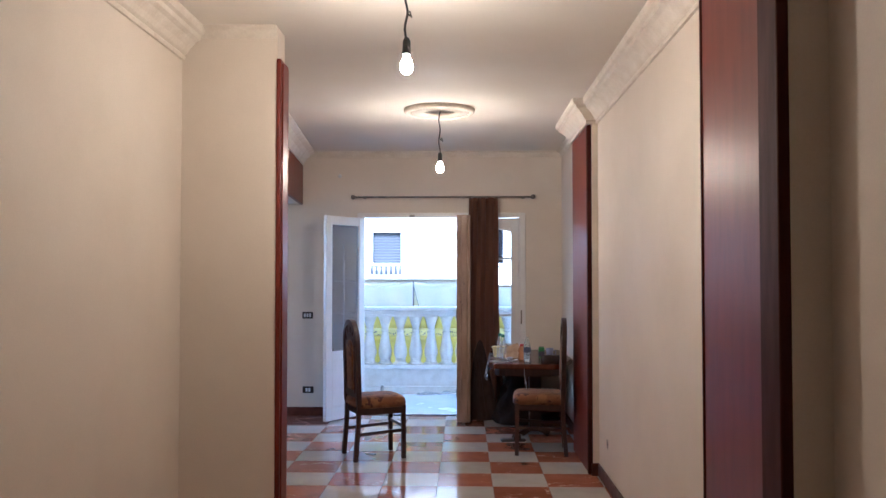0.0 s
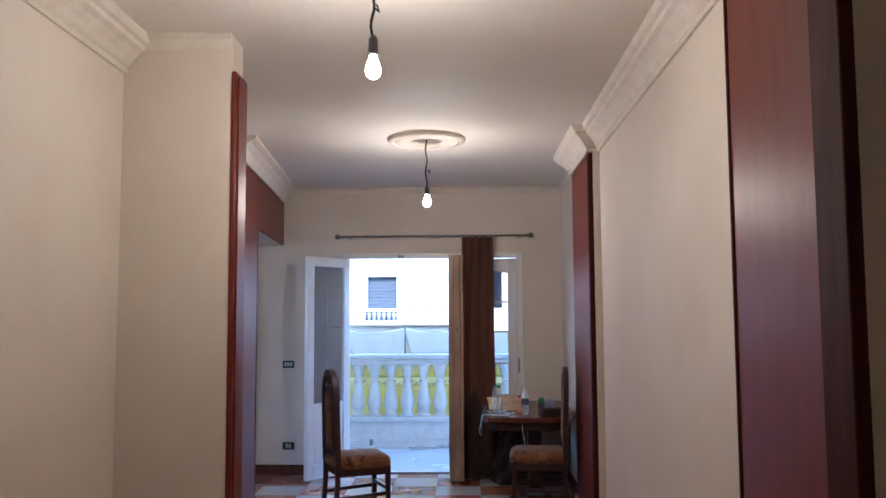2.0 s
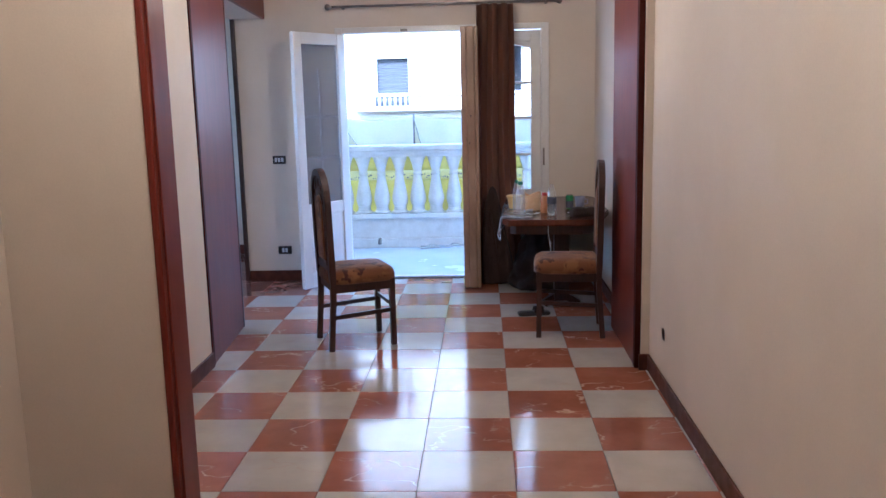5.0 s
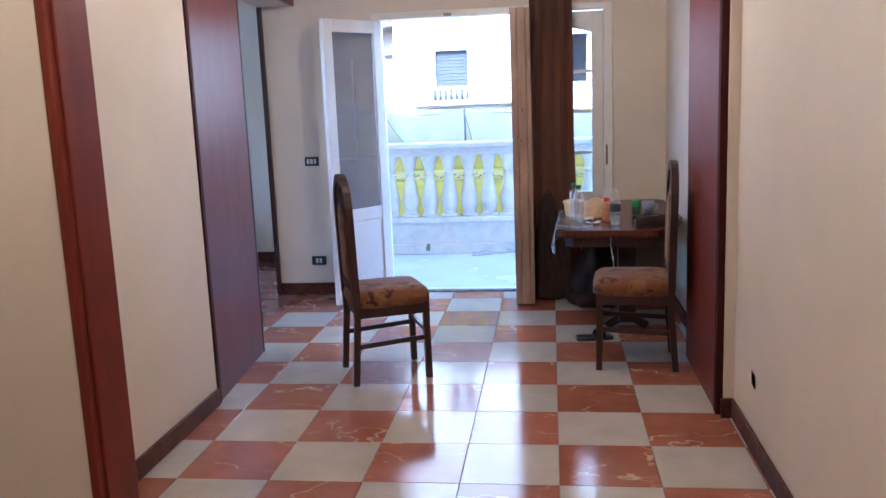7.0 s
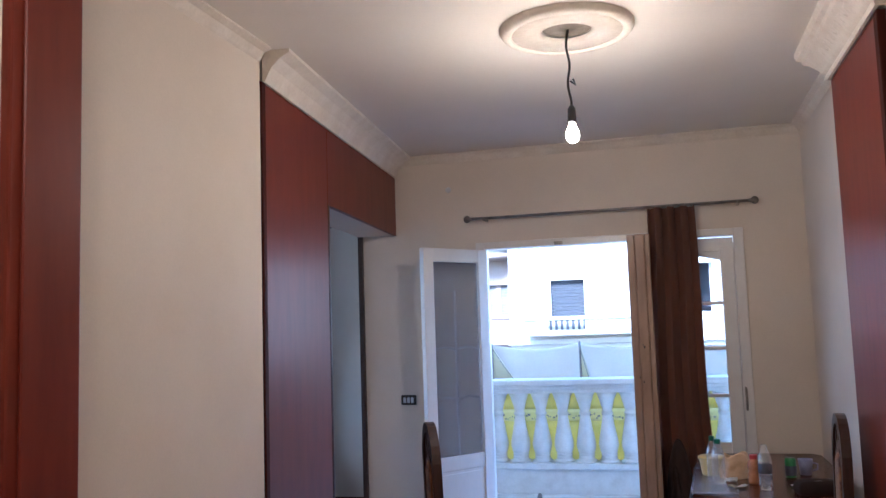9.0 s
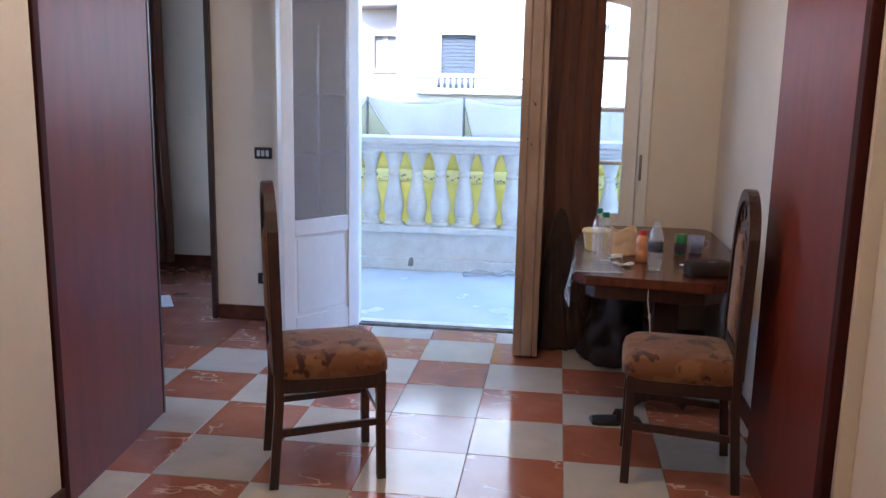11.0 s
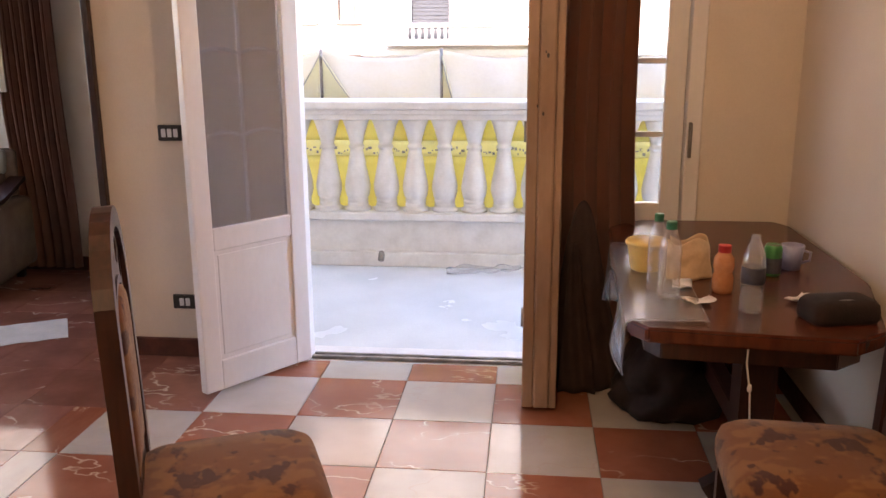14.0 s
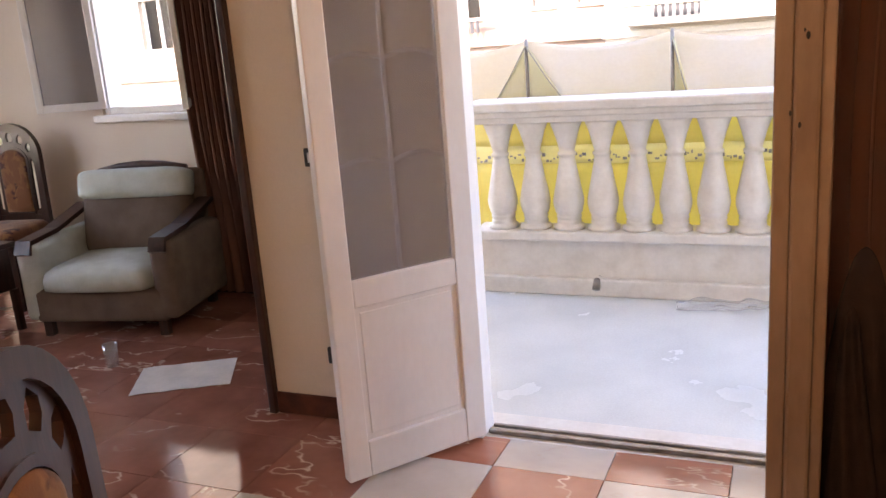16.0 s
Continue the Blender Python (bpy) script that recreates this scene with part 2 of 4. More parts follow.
GROUT = surface("grey_grout", (0.34, 0.30, 0.26), (0.24, 0.21, 0.18), 6, 90, 0.9, 0.2)
SEATCLOTH = fabric("floral_upholstery", (0.175, 0.064, 0.021), (0.235, 0.105, 0.035), (0.055, 0.010, 0.007), 12)
CURTAIN = drape("brown_curtain_cloth", (0.235, 0.115, 0.080), (0.150, 0.072, 0.050), (0.40, 0.17, 0.085))
BANNER = surface("yellow_banner_cloth", (0.79, 0.73, 0.33), (0.74, 0.64, 0.20), 4, 60, 0.65, 0.2)


def backlit(m, tint, share):
    """Thin cloth: part of the light comes through from behind."""
    n, l = m.node_tree.nodes, m.node_tree.links
    thin, both = n.new("ShaderNodeBsdfTranslucent"), n.new("ShaderNodeMixShader")
    thin.inputs[0].default_value, both.inputs[0].default_value = (*tint, 1), share
    l.new(n["Principled BSDF"].outputs[0], both.inputs[1])
    l.new(thin.outputs[0], both.inputs[2])
    l.new(both.outputs[0], n["Material Output"].inputs[0])


backlit(BANNER, (0.80, 0.75, 0.33), 0.42)
backlit(CARD, (0.80, 0.78, 0.72), 0.35)
GLASS = clear("window_glass", (0.95, 0.97, 0.97))
FROST = clear("dusty_tinted_glass", (0.54, 0.55, 0.60), 0.14, 1.2)
backlit(FROST, (0.45, 0.45, 0.49), 0.16)
PET = thin_plastic("clear_bottle_plastic", (0.96, 0.97, 0.97), 0.12, 0.16)
WATER = clear("water", (0.93, 0.97, 0.98), 0.0, 1.12)
JUICE = surface("orange_juice", (0.58, 0.27, 0.13), (0.50, 0.20, 0.08), 30, 90, 0.25, 0.02)
FILM = thin_plastic("plastic_film", (0.95, 0.96, 0.97), 0.28, 0.07, 0.06)
DARKPLASTER = surface("dark_plaster", (0.42, 0.37, 0.30), (0.30, 0.26, 0.21), 14, 60, 0.8, 0.3, vary=0.15)
BULB = glow("lit_bulb_glass", (1.0, 0.71, 0.42), BULBS)


# ---- mesh helpers ----
def cuboid(bm, x0, x1, y0, y1, z0, z1, bevel=0.0, seg=1):
    vs = [bm.verts.new((x, y, z)) for x in (x0, x1) for y in (y0, y1) for z in (z0, z1)]
    fs = [bm.faces.new([vs[i] for i in q]) for q in ((0, 1, 3, 2), (4, 6, 7, 5), (0, 4, 5, 1), (2, 3, 7, 6), (0, 2, 6, 4), (1, 5, 7, 3))]
    if bevel:
        es = {e for f in fs for e in f.edges}
        bmesh.ops.bevel(bm, geom=list(es), offset=bevel, segments=seg, affect="EDGES", profile=0.5)
    return bm


def box(x0, x1, y0, y1, z0, z1, bevel=0.0, seg=1):
    return cuboid(bmesh.new(), x0, x1, y0, y1, z0, z1, bevel, seg)


def lathe(profile, seg=24, bm=None, at=(0, 0, 0)):
    bm = bm or bmesh.new()
    rings = []
    for r, z in profile:
        if r < 1e-5:
            rings.append([bm.verts.new((at[0], at[1], at[2] + z))])
        else:
            rings.append([bm.verts.new((at[0] + r * math.cos(6.28318 * i / seg), at[1] + r * math.sin(6.28318 * i / seg), at[2] + z)) for i in range(seg)])
    for a, b in zip(rings, rings[1:]):
        for i in range(seg):
            j = (i + 1) % seg
            if len(a) == 1 and len(b) > 1:
                bm.faces.new((a[0], b[j], b[i]))
            elif len(b) == 1 and len(a) > 1:
                bm.faces.new((a[i], a[j], b[0]))
            elif len(a) > 1:
                bm.faces.new((a[i], a[j], b[j], b[i]))
    return bm


def sweep(points, half_a, half_b, ref=(0, 1, 0), sides=4, closed=False, bm=None):
    """A bar of rectangular (4 sides) or elliptic section along points; half_a lies along ref."""
    bm = bm or bmesh.new()
    pts, rings = [Vector(p) for p in points], []
    for i, p in enumerate(pts):
        if closed:
            d = pts[(i + 1) % len(pts)] - pts[i - 1]
        else:
            d = pts[min(i + 1, len(pts) - 1)] - pts[max(i - 1, 0)]
        d.normalize()
        a = Vector(ref) - d * d.dot(Vector(ref))
        a.normalize()
        b = d.cross(a)
        ring = []
        for k in range(sides):
            w = 6.28318 * (k + 0.5) / sides
            f = 1.41421 if sides == 4 else 1.0
            ring.append(bm.verts.new(p + a * (half_a * f * math.cos(w)) + b * (half_b * f * math.sin(w))))
        rings.append(ring)
    for i in range(len(rings) if closed else len(rings) - 1):
        r, s = rings[i], rings[(i + 1) % len(rings)]
        for k in range(sides):
            j = (k + 1) % sides
            bm.faces.new((r[k], r[j], s[j], s[k]))
    if not closed:
        bm.faces.new(rings[0][::-1])
        bm.faces.new(rings[-1])
    return bm


def plate(outline, y0, y1, bm=None):
    """A flat plate in the xz plane, from y0 to y1."""
    bm = bm or bmesh.new()
    a = [bm.verts.new((x, y0, z)) for x, z in outline]
    b = [bm.verts.new((x, y1, z)) for x, z in outline]
    bm.faces.new(a)
    bm.faces.new(b[::-1])
    for i in range(len(a)):
        j = (i + 1) % len(a)
        bm.faces.new((a[j], a[i], b[i], b[j]))
    return bm


def sheet(nu, nv, fn, thick=0.0):
    """A grid sheet from fn(u, v), given thickness along its normals."""
    bm = bmesh.new()
    g = [[bm.verts.new(fn(i / nu, j / nv)) for j in range(nv + 1)] for i in range(nu + 1)]
    for i in range(nu):
        for j in range(nv):
            bm.faces.new((g[i][j], g[i + 1][j], g[i + 1][j + 1], g[i][j + 1]))
    if thick:
        bm.normal_update()
        h = [[bm.verts.new(v.co - v.normal * thick) for v in row] for row in g]
        for i in range(nu):
            for j in range(nv):
                bm.faces.new((h[i][j], h[i][j + 1], h[i + 1][j + 1], h[i + 1][j]))
        for i in range(nu):
            bm.faces.new((g[i][0], h[i][0], h[i + 1][0], g[i + 1][0]))
            bm.faces.new((g[i][nv], g[i + 1][nv], h[i + 1][nv], h[i][nv]))
        for j in range(nv):
            bm.faces.new((g[0][j], g[0][j + 1], h[0][j + 1], h[0][j]))
            bm.faces.new((g[nu][j], h[nu][j], h[nu][j + 1], g[nu][j + 1]))
    return bm


def mesh_of(name, bm, material, smooth=False):
    bmesh.ops.recalc_face_normals(bm, faces=bm.faces)
    me = bpy.data.meshes.new(name)
    bm.to_mesh(me)
    bm.free()
    me.materials.append(material)
    if smooth:
        me.polygons.foreach_set("use_smooth", [True] * len(me.polygons))
    return me


def part(name, bm, material, parent, label="", smooth=False, m=None):
    ob = new(name, mesh_of(name, bm, material, smooth))
    ob.parent = parent
    if m is not None:
        ob.matrix_basis = m
    return tagged(ob, label)


def thing(name, m, label, category, group=""):
    ob = new(name)
    ob.matrix_basis = m
    ob.empty_display_size = 0.1
    return tagged(ob, label, category, group)


def single(name, bm, material, m, label, category, group="", smooth=False):
    ob = new(name, mesh_of(name, bm, material, smooth))
    ob.matrix_basis = m
    return tagged(ob, label, category, group)


def built(name, bm, material, label="", category="", smooth=False):
    return tagged(new(name, mesh_of(name, bm, material, smooth)), label, category, kind="structure")

# ---- large structure ----
TOP = 2.86
built("ceiling", box(-5.8, 1.6, -2.7, 10.30, TOP, TOP + 0.18), CEIL, "cream painted plaster ceiling", "ceiling")
for nm, a in {
    "wall_west": (-1.75, -1.53, -2.5, 3.975, 0, TOP), "wall_pier": (-1.75, -1.010, 3.965, 4.135, 0, TOP),
    "wall_west_2": (-2.03, -1.56, 4.135, 6.055, 0, TOP), 
    "wall_south": (-1.75, 1.3, -2.7, -2.5, 0, TOP),
    "wall_east": (1.105, 1.3, -2.5, 2.04, 0, TOP), "wall_east_2": (0.966, 1.3, 2.04, 2.83, 0, TOP),
    "wall_east_3": (1.02, 1.3, 2.83, 5.95, 0, TOP), "wall_east_4": (0.975, 1.3, 5.95, 6.90, 0, TOP),
    "wall_east_5": (1.05, 1.3, 6.90, 8.61, 0, TOP), "wall_north": (-2.03, -1.16, 8.61, 8.83, 0, TOP),
    "wall_north_2": (0.65, 1.6, 8.61, 8.83, 0, TOP), "wall_over_door": (-1.16, 0.65, 8.61, 8.83, 2.19, TOP),
    "wall_salon_east": (-2.03, -1.83, 8.83, 10.30, -0.05, TOP),
    "wall_salon_south": (-5.6, -2.03, 5.6, 5.8, 0, TOP),
    "wall_salon_north": (-5.6, -4.19, 10.10, 10.30, 0, TOP), "wall_salon_north_2": (-3.45, -2.03, 10.10, 10.30, 0, TOP),
    "wall_under_window": (-4.19, -3.45, 10.10, 10.30, 0, 1.16), "wall_over_window": (-4.19, -3.45, 10.10, 10.30, 2.19, TOP),
    "wall_salon_west": (-5.8, -5.6, 5.6, 6.6, 0, TOP), "wall_salon_west_2": (-5.8, -5.6, 9.3, 10.30, 0, TOP), "wall_under_window_2": (-5.8, -5.6, 6.6, 9.3, 0, 0.9),
    "wall_over_window_2": (-5.8, -5.6, 6.6, 9.3, 2.35, TOP),
}.items():
    built(nm, box(*a), WALL, "cream painted plaster wall", "wall")
SKEW = pose(-1.56, 6.065, 0, 0, 0, 4.6)   # the recess wall runs slightly askew


def skewed(name, a, material, label, category, bevel=0.0, seg=1):
    ob = built(name, box(*a, bevel, seg), material, label, category)
    ob.matrix_world = SKEW
    return ob


skewed("wall_recess", (-0.36, -0.028, 0.0, 0.93, 0, TOP), WALL, "cream painted plaster wall", "wall")
skewed("wall_over_opening", (-0.29, -0.028, 0.93, 2.545, 2.29, TOP), WALL, "cream painted plaster wall", "wall")
# unseen upper walls and roof, added so the balcony lies out of the sun
built("wall_upper_sun_block", box(-5.8, 6.0, 8.4, 8.83, TOP + 0.18, 11.0), FACADE, "unseen upper wall added to keep the sun off the balcony", "wall")
built("wall_upper_salon_sun_block", box(-5.8, -1.83, 8.83, 10.30, TOP + 0.18, 11.0), FACADE, "unseen upper wall added to keep the sun off the balcony", "wall")
built("wall_outer_east", box(1.6, 6.0, 8.61, 8.83, -4.0, TOP + 0.18), FACADE, "rendered outer wall beside the balcony", "wall")
built("roof", box(-5.8, 6.0, -2.7, 8.4, 10.8, 11.0), FACADE, "unseen flat roof over the added upper storeys", "roof")

MOULD = [(0, 2.685), (0.014, 2.685), (0.020, 2.699), (0.014, 2.710), (0.030, 2.722), (0.046, 2.746), (0.076, 2.778), (0.098, 2.792),
         (0.104, 2.812), (0.122, 2.822), (0.130, 2.842), (0.130, TOP), (0, TOP)]


COVE = [(0, 2.715), (0.012, 2.715), (0.018, 2.73), (0.045, 2.78), (0.085, 2.82), (0.13, 2.845), (0.13, TOP), (0, TOP)]
SOFT = [(0, 2.80), (0.010, 2.81), (0.030, 2.838), (0.06, 2.852), (0.06, TOP), (0, TOP)]


def cornice(path, mould=MOULD):
    """A moulded plaster cornice along a plan path; the room lies to the left of the path."""
    bm, rings = bmesh.new(), []
    ps = [Vector((x, y, 0)) for x, y in path]
    for i, p in enumerate(ps):
        ns = []
        for a, b in ((i - 1, i), (i, i + 1)):
            if 0 <= a and b < len(ps):
                d = (ps[b] - ps[a]).normalized()
                ns.append(Vector((-d.y, d.x, 0)))
        n = sum(ns, Vector()) / len(ns)
        n = n / max(n.length_squared, 0.25)
        rings.append([bm.verts.new(p + n * o + Vector((0, 0, z))) for o, z in mould])
    for r, s in zip(rings, rings[1:]):
        for k in range(len(mould)):
            j = (k + 1) % len(mould)
            bm.faces.new((r[k], r[j], s[j], s[k]))
    bm.faces.new(rings[0])
    bm.faces.new(rings[-1][::-1])
    return built("cornice", bm, PLASTER, "moulded cream plaster cornice", "cornice")


cornice([(1.105, -2.5), (1.105, 2.04), (0.945, 2.04), (0.945, 2.83), (1.02, 2.83), (1.02, 5.95), (0.945, 5.95), (0.945, 6.90), (1.03, 6.90)])
cornice([(1.05, 6.90), (1.05, 8.61), (-1.72, 8.61)], SOFT)
cornice([(-1.757, 8.55), (-1.56, 6.08)], COVE)
cornice([(-1.56, 6.05), (-1.56, 4.135)], SOFT)
cornice([(-1.010, 3.965), (-1.53, 3.965)], SOFT)
cornice([(-1.53, 3.96), (-1.53, -2.5)])
for y, x in ((2.46, 0.945), (6.42, 0.945)):
    bm = bmesh.new()
    for k in (-1, 0, 1):
        for s in (-1, 1):
            curl = [(s * (0.010 + 0.085 * i / 12 + 0.012 * math.sin(i * 0.9)), 0.25 + 0.45 * math.sin(math.pi * i / 12) + 0.12 * math.sin(i * 0.8)) for i in range(13)]
            sweep([(x - 0.029 - 0.062 * q, y + 0.215 * k + v, 2.734 + 0.066 * q) for v, q in curl], 0.0055, 0.010, (1, 0, 1), 8, bm=bm)
        sweep([(x - 0.029 - 0.062 * q, y + 0.215 * k, 2.734 + 0.066 * q) for q in (0.05, 0.4, 0.75, 0.98)], 0.005, 0.011, (1, 0, 1), 8, bm=bm)
    built("cornice_ornament", bm, PLASTER, "raised leaf ornament on the plaster cornice", "cornice", True)


def skirting(x0, x1, y0, y1):
    built("baseboard", box(x0, x1, y0, y1, 0, 0.095, 0.004), SKIRT, "dark brown marble skirting", "baseboard")


for a in ((-1.53, -1.516, -2.5, 3.965), (-1.56, -1.546, 4.135, 6.060), (1.091, 1.105, -2.5, 2.026),
          (0.98, 1.105, 2.026, 2.04), (1.006, 1.02, 2.86, 5.936), (0.96, 1.02, 5.930, 5.95), (1.036, 1.05, 6.90, 8.61), (0.65, 1.036, 8.596, 8.61),
          (-2.03, -1.165, 8.596, 8.61), (-5.6, -2.03, 10.086, 10.10), (-2.044, -2.03, 8.86, 10.086)):
    skirting(*a)


def cladding(name, bm, label):
    return built(name, bm, WOOD, label, "wall panel")


cladding("trim_pier", box(-1.015, -0.991, 3.955, 4.155, 0, 2.69, 0.006, 2), "varnished mahogany casing on the end of the wall pier")
built("trim_pier_bead", box(-0.9915, -0.983, 3.985, 4.125, 0, 2.67, 0.003), WOOD, "raised bead along the mahogany casing", "wall panel")
skewed("trim_recess_panel", (-0.028, 0.0, 0.042, 0.93, 0, 2.715), WOOD, "tall varnished mahogany wall panel", "wall panel", 0.004, 2)
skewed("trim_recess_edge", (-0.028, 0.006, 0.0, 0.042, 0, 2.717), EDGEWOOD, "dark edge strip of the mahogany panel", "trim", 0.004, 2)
skewed("trim_opening_head", (-0.028, 0.001, 0.93, 2.535, 2.285, 2.715), WOOD, "varnished mahogany head panel over the opening", "wall panel", 0.004, 2)
skewed("trim_opening_edge", (-0.30, 0.004, 0.93, 0.952, 0, 2.286), DARKWOOD, "dark wooden lining of the opening", "trim", 0.004, 2)
built("trim_pier_edge", box(-2.065, -2.03, 8.58, 8.84, 0, 2.319, 0.005, 2), DARKWOOD, "dark wooden edge strip on the wall corner", "trim")
cladding("trim_near_panel", box(0.940, 0.966, 2.18, 2.818, 0, 2.68, 0.004, 2), "tall varnished mahogany wall panel")
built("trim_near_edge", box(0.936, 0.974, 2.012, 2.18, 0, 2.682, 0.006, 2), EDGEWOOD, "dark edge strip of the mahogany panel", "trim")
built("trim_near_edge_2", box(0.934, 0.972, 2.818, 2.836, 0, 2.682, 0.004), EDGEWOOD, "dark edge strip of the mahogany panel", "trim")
cladding("trim_far_panel", box(0.947, 0.975, 6.03, 6.90, 0, 2.68, 0.004, 2), "tall varnished mahogany wall panel")
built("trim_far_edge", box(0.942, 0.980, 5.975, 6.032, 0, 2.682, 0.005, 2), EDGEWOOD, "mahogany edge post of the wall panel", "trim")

# ---- balcony ----
built("balcony_floor", box(-1.83, 2.4, 8.83, 10.70, -0.16, -0.02), BALFLOOR, "worn pale grey balcony floor", "floor")
thr = built("threshold", box(-1.16, 0.65, 8.61, 8.83, -0.10, -0.006, 0.004), CONCRETE, "pale stone door threshold", "threshold")
part("threshold_strip", box(-1.10, 0.60, 8.64, 8.66, -0.006, 0.012, 0.003), STEEL, thr, "grey metal strip")
part("threshold_strip", box(-1.10, 0.60, 8.70, 8.715, -0.006, 0.006, 0.002), STEEL, thr, "grey metal strip")

balustrade = thing("balustrade", pose(0, 0, -0.02), "white painted concrete balustrade with vase balusters", "balustrade")
part("plinth", box(-1.82, 2.4, 10.48, 10.66, 0, 0.32, 0.006), CONCRETE, balustrade)
part("ledge", box(-1.82, 2.4, 10.43, 10.48, 0, 0.10, 0.008, 2), CONCRETE, balustrade)
part("bottom_rail", box(-1.82, 2.4, 10.43, 10.68, 0.32, 0.375, 0.010, 2), CONCRETE, balustrade)
part("top_rail", box(-1.82, 2.4, 10.40, 10.70, 1.070, 1.127, 0.014, 2), CONCRETE, balustrade)
part("rail_moulding", box(-1.82, 2.4, 10.43, 10.67, 1.035, 1.070, 0.008, 2), CONCRETE, balustrade)
part("rail_moulding", box(-1.82, 2.4, 10.455, 10.645, 1.0, 1.035, 0.006, 2), CONCRETE, balustrade)
VASE = [(0.0, 0.0), (0.092, 0.0), (0.092, 0.020), (0.076, 0.028), (0.069, 0.040), (0.074, 0.046), (0.069, 0.052), (0.068, 0.066), (0.074, 0.072), (0.070, 0.079), (0.071, 0.092), (0.078, 0.099),
        (0.080, 0.110), (0.088, 0.145), (0.089, 0.172), (0.083, 0.210), (0.067, 0.288), (0.053, 0.365), (0.045, 0.410), (0.043, 0.425), (0.052, 0.431), (0.053, 0.446), (0.043, 0.453),
        (0.046, 0.472), (0.052, 0.497), (0.061, 0.530), (0.070, 0.560), (0.080, 0.590), (0.089, 0.612), (0.092, 0.628), (0.0, 0.628)]
vase = mesh_of("baluster", lathe(VASE, 20), CONCRETE, True)
for k in range(-2, 18):
    ob = new("baluster", vase)
    ob.parent = balustrade
    ob.matrix_basis = pose(-1.2465 + 0.201 * k, 10.55, 0.374)
drain = thing("drain_spout", pose(-1.07, 10.46, 0.0), "short grey drain pipe in the balcony plinth", "pipe")
part("pipe", sweep([(0, 0.04, 0.075), (0, -0.02, 0.07), (0, -0.055, 0.03)], 0.022, 0.022, (1, 0, 0), 12), STEEL, drain, "", True)
part("clamp", lathe([(0, -0.004), (0.034, -0.004), (0.034, 0.006), (0, 0.006)], 14), CONCRETE, drain, "", False, pose(0, -0.02, 0.07, 70, 0, 0))


def rag(u, v):
    x, y = (u - 0.5) * 0.50, (v - 0.5) * 0.17 + 0.03 * math.sin(5 * u)
    return (x, y * (1 - 0.5 * abs(u - 0.5)), 0.012 + 0.045 * max(0, noise.noise((x * 9, y * 14, 1.7))) + 0.03 * u * u)


single("crumpled_plastic_sheet", sheet(28, 12, rag, 0.002), FILM, pose(-0.36, 10.31, -0.02, 0, 0, 8), "crumpled clear plastic sheet on the balcony floor", "plastic sheet", "", True)


def hang(x0, x1, z0, z1, y, sag, seed, waves):
    def f(u, v):
        x, z = x0 + (x1 - x0) * u, z0 + (z1 - z0) * v
        span = abs(math.sin(math.pi * (x + 1.534) / 0.845))
        z -= sag * span * v
        return (x, y + waves * noise.noise((x * 2.3, z * 2.0, seed)) + 0.012 * math.sin(17 * x + 3 * z), z)
    return f


banner = thing("yellow_banner", pose(0, 0, 0), "yellow cloth banner hung behind the balusters", "banner")
part("cloth", sheet(60, 10, hang(-1.9, 2.4, 0.12, 0.70, 10.76, 0.0, 2.1, 0.03), 0.003), BANNER, banner, "", True)
part("cloth", sheet(60, 4, hang(-1.9, 2.4, 0.81, 1.0, 10.76, 0.0, 2.1, 0.03), 0.003), BANNER, banner, "", True)
for tx in (-1.6, -0.75, 0.1, 0.95, 1.8):
    part("tie", sweep([(tx, 10.775, 0.975), (tx + 0.01, 10.73, 1.0), (tx, 10.66, 0.99)], 0.005, 0.005, (1, 0, 0), 6), BANNER, banner)
PALE = surface("pale_print", (0.81, 0.77, 0.46), (0.77, 0.70, 0.33), 9, 60, 0.7, 0.1)
backlit(PALE, (0.82, 0.80, 0.50), 0.45)
part("pale_band", sheet(60, 3, hang(-1.9, 2.4, 0.70, 0.81, 10.76, 0.0, 2.1, 0.03), 0.003), PALE, banner, "pale printed band on the banner", True)
random.seed(7)
x = -1.85
bm = bmesh.new()
while x < 2.3:
    w, h = random.uniform(0.006, 0.024), random.uniform(0.012, 0.045)
    z = 0.735 + random.uniform(-0.018, 0.025)
    cuboid(bm, x, x + w, 10.702, 10.708, z, z + 0.45 * h)
    x += w + random.uniform(0.002, 0.016)
tagged(part("writing_bars", bm, INK, banner, "dark bars of illegible writing"), kind="stuff")
GUSSET = surface("faded_yellow_tarpaulin", (0.78, 0.74, 0.48), (0.76, 0.74, 0.60), 5, 60, 0.7, 0.2)
backlit(GUSSET, (0.78, 0.75, 0.52), 0.4)
HEM = surface("grey_green_hem", (0.40, 0.39, 0.32), (0.32, 0.31, 0.26), 12, 60, 0.8, 0.2)
tarp = thing("street_tarpaulin", pose(0, 0, 0), "pale and yellow tarpaulin strung on thin poles", "tarpaulin")
part("cloth", sheet(90, 12, hang(-2.3, 2.6, 1.02, 1.43, 10.88, 0.06, 5.3, 0.06), 0.003), CARD, tarp, "", True)
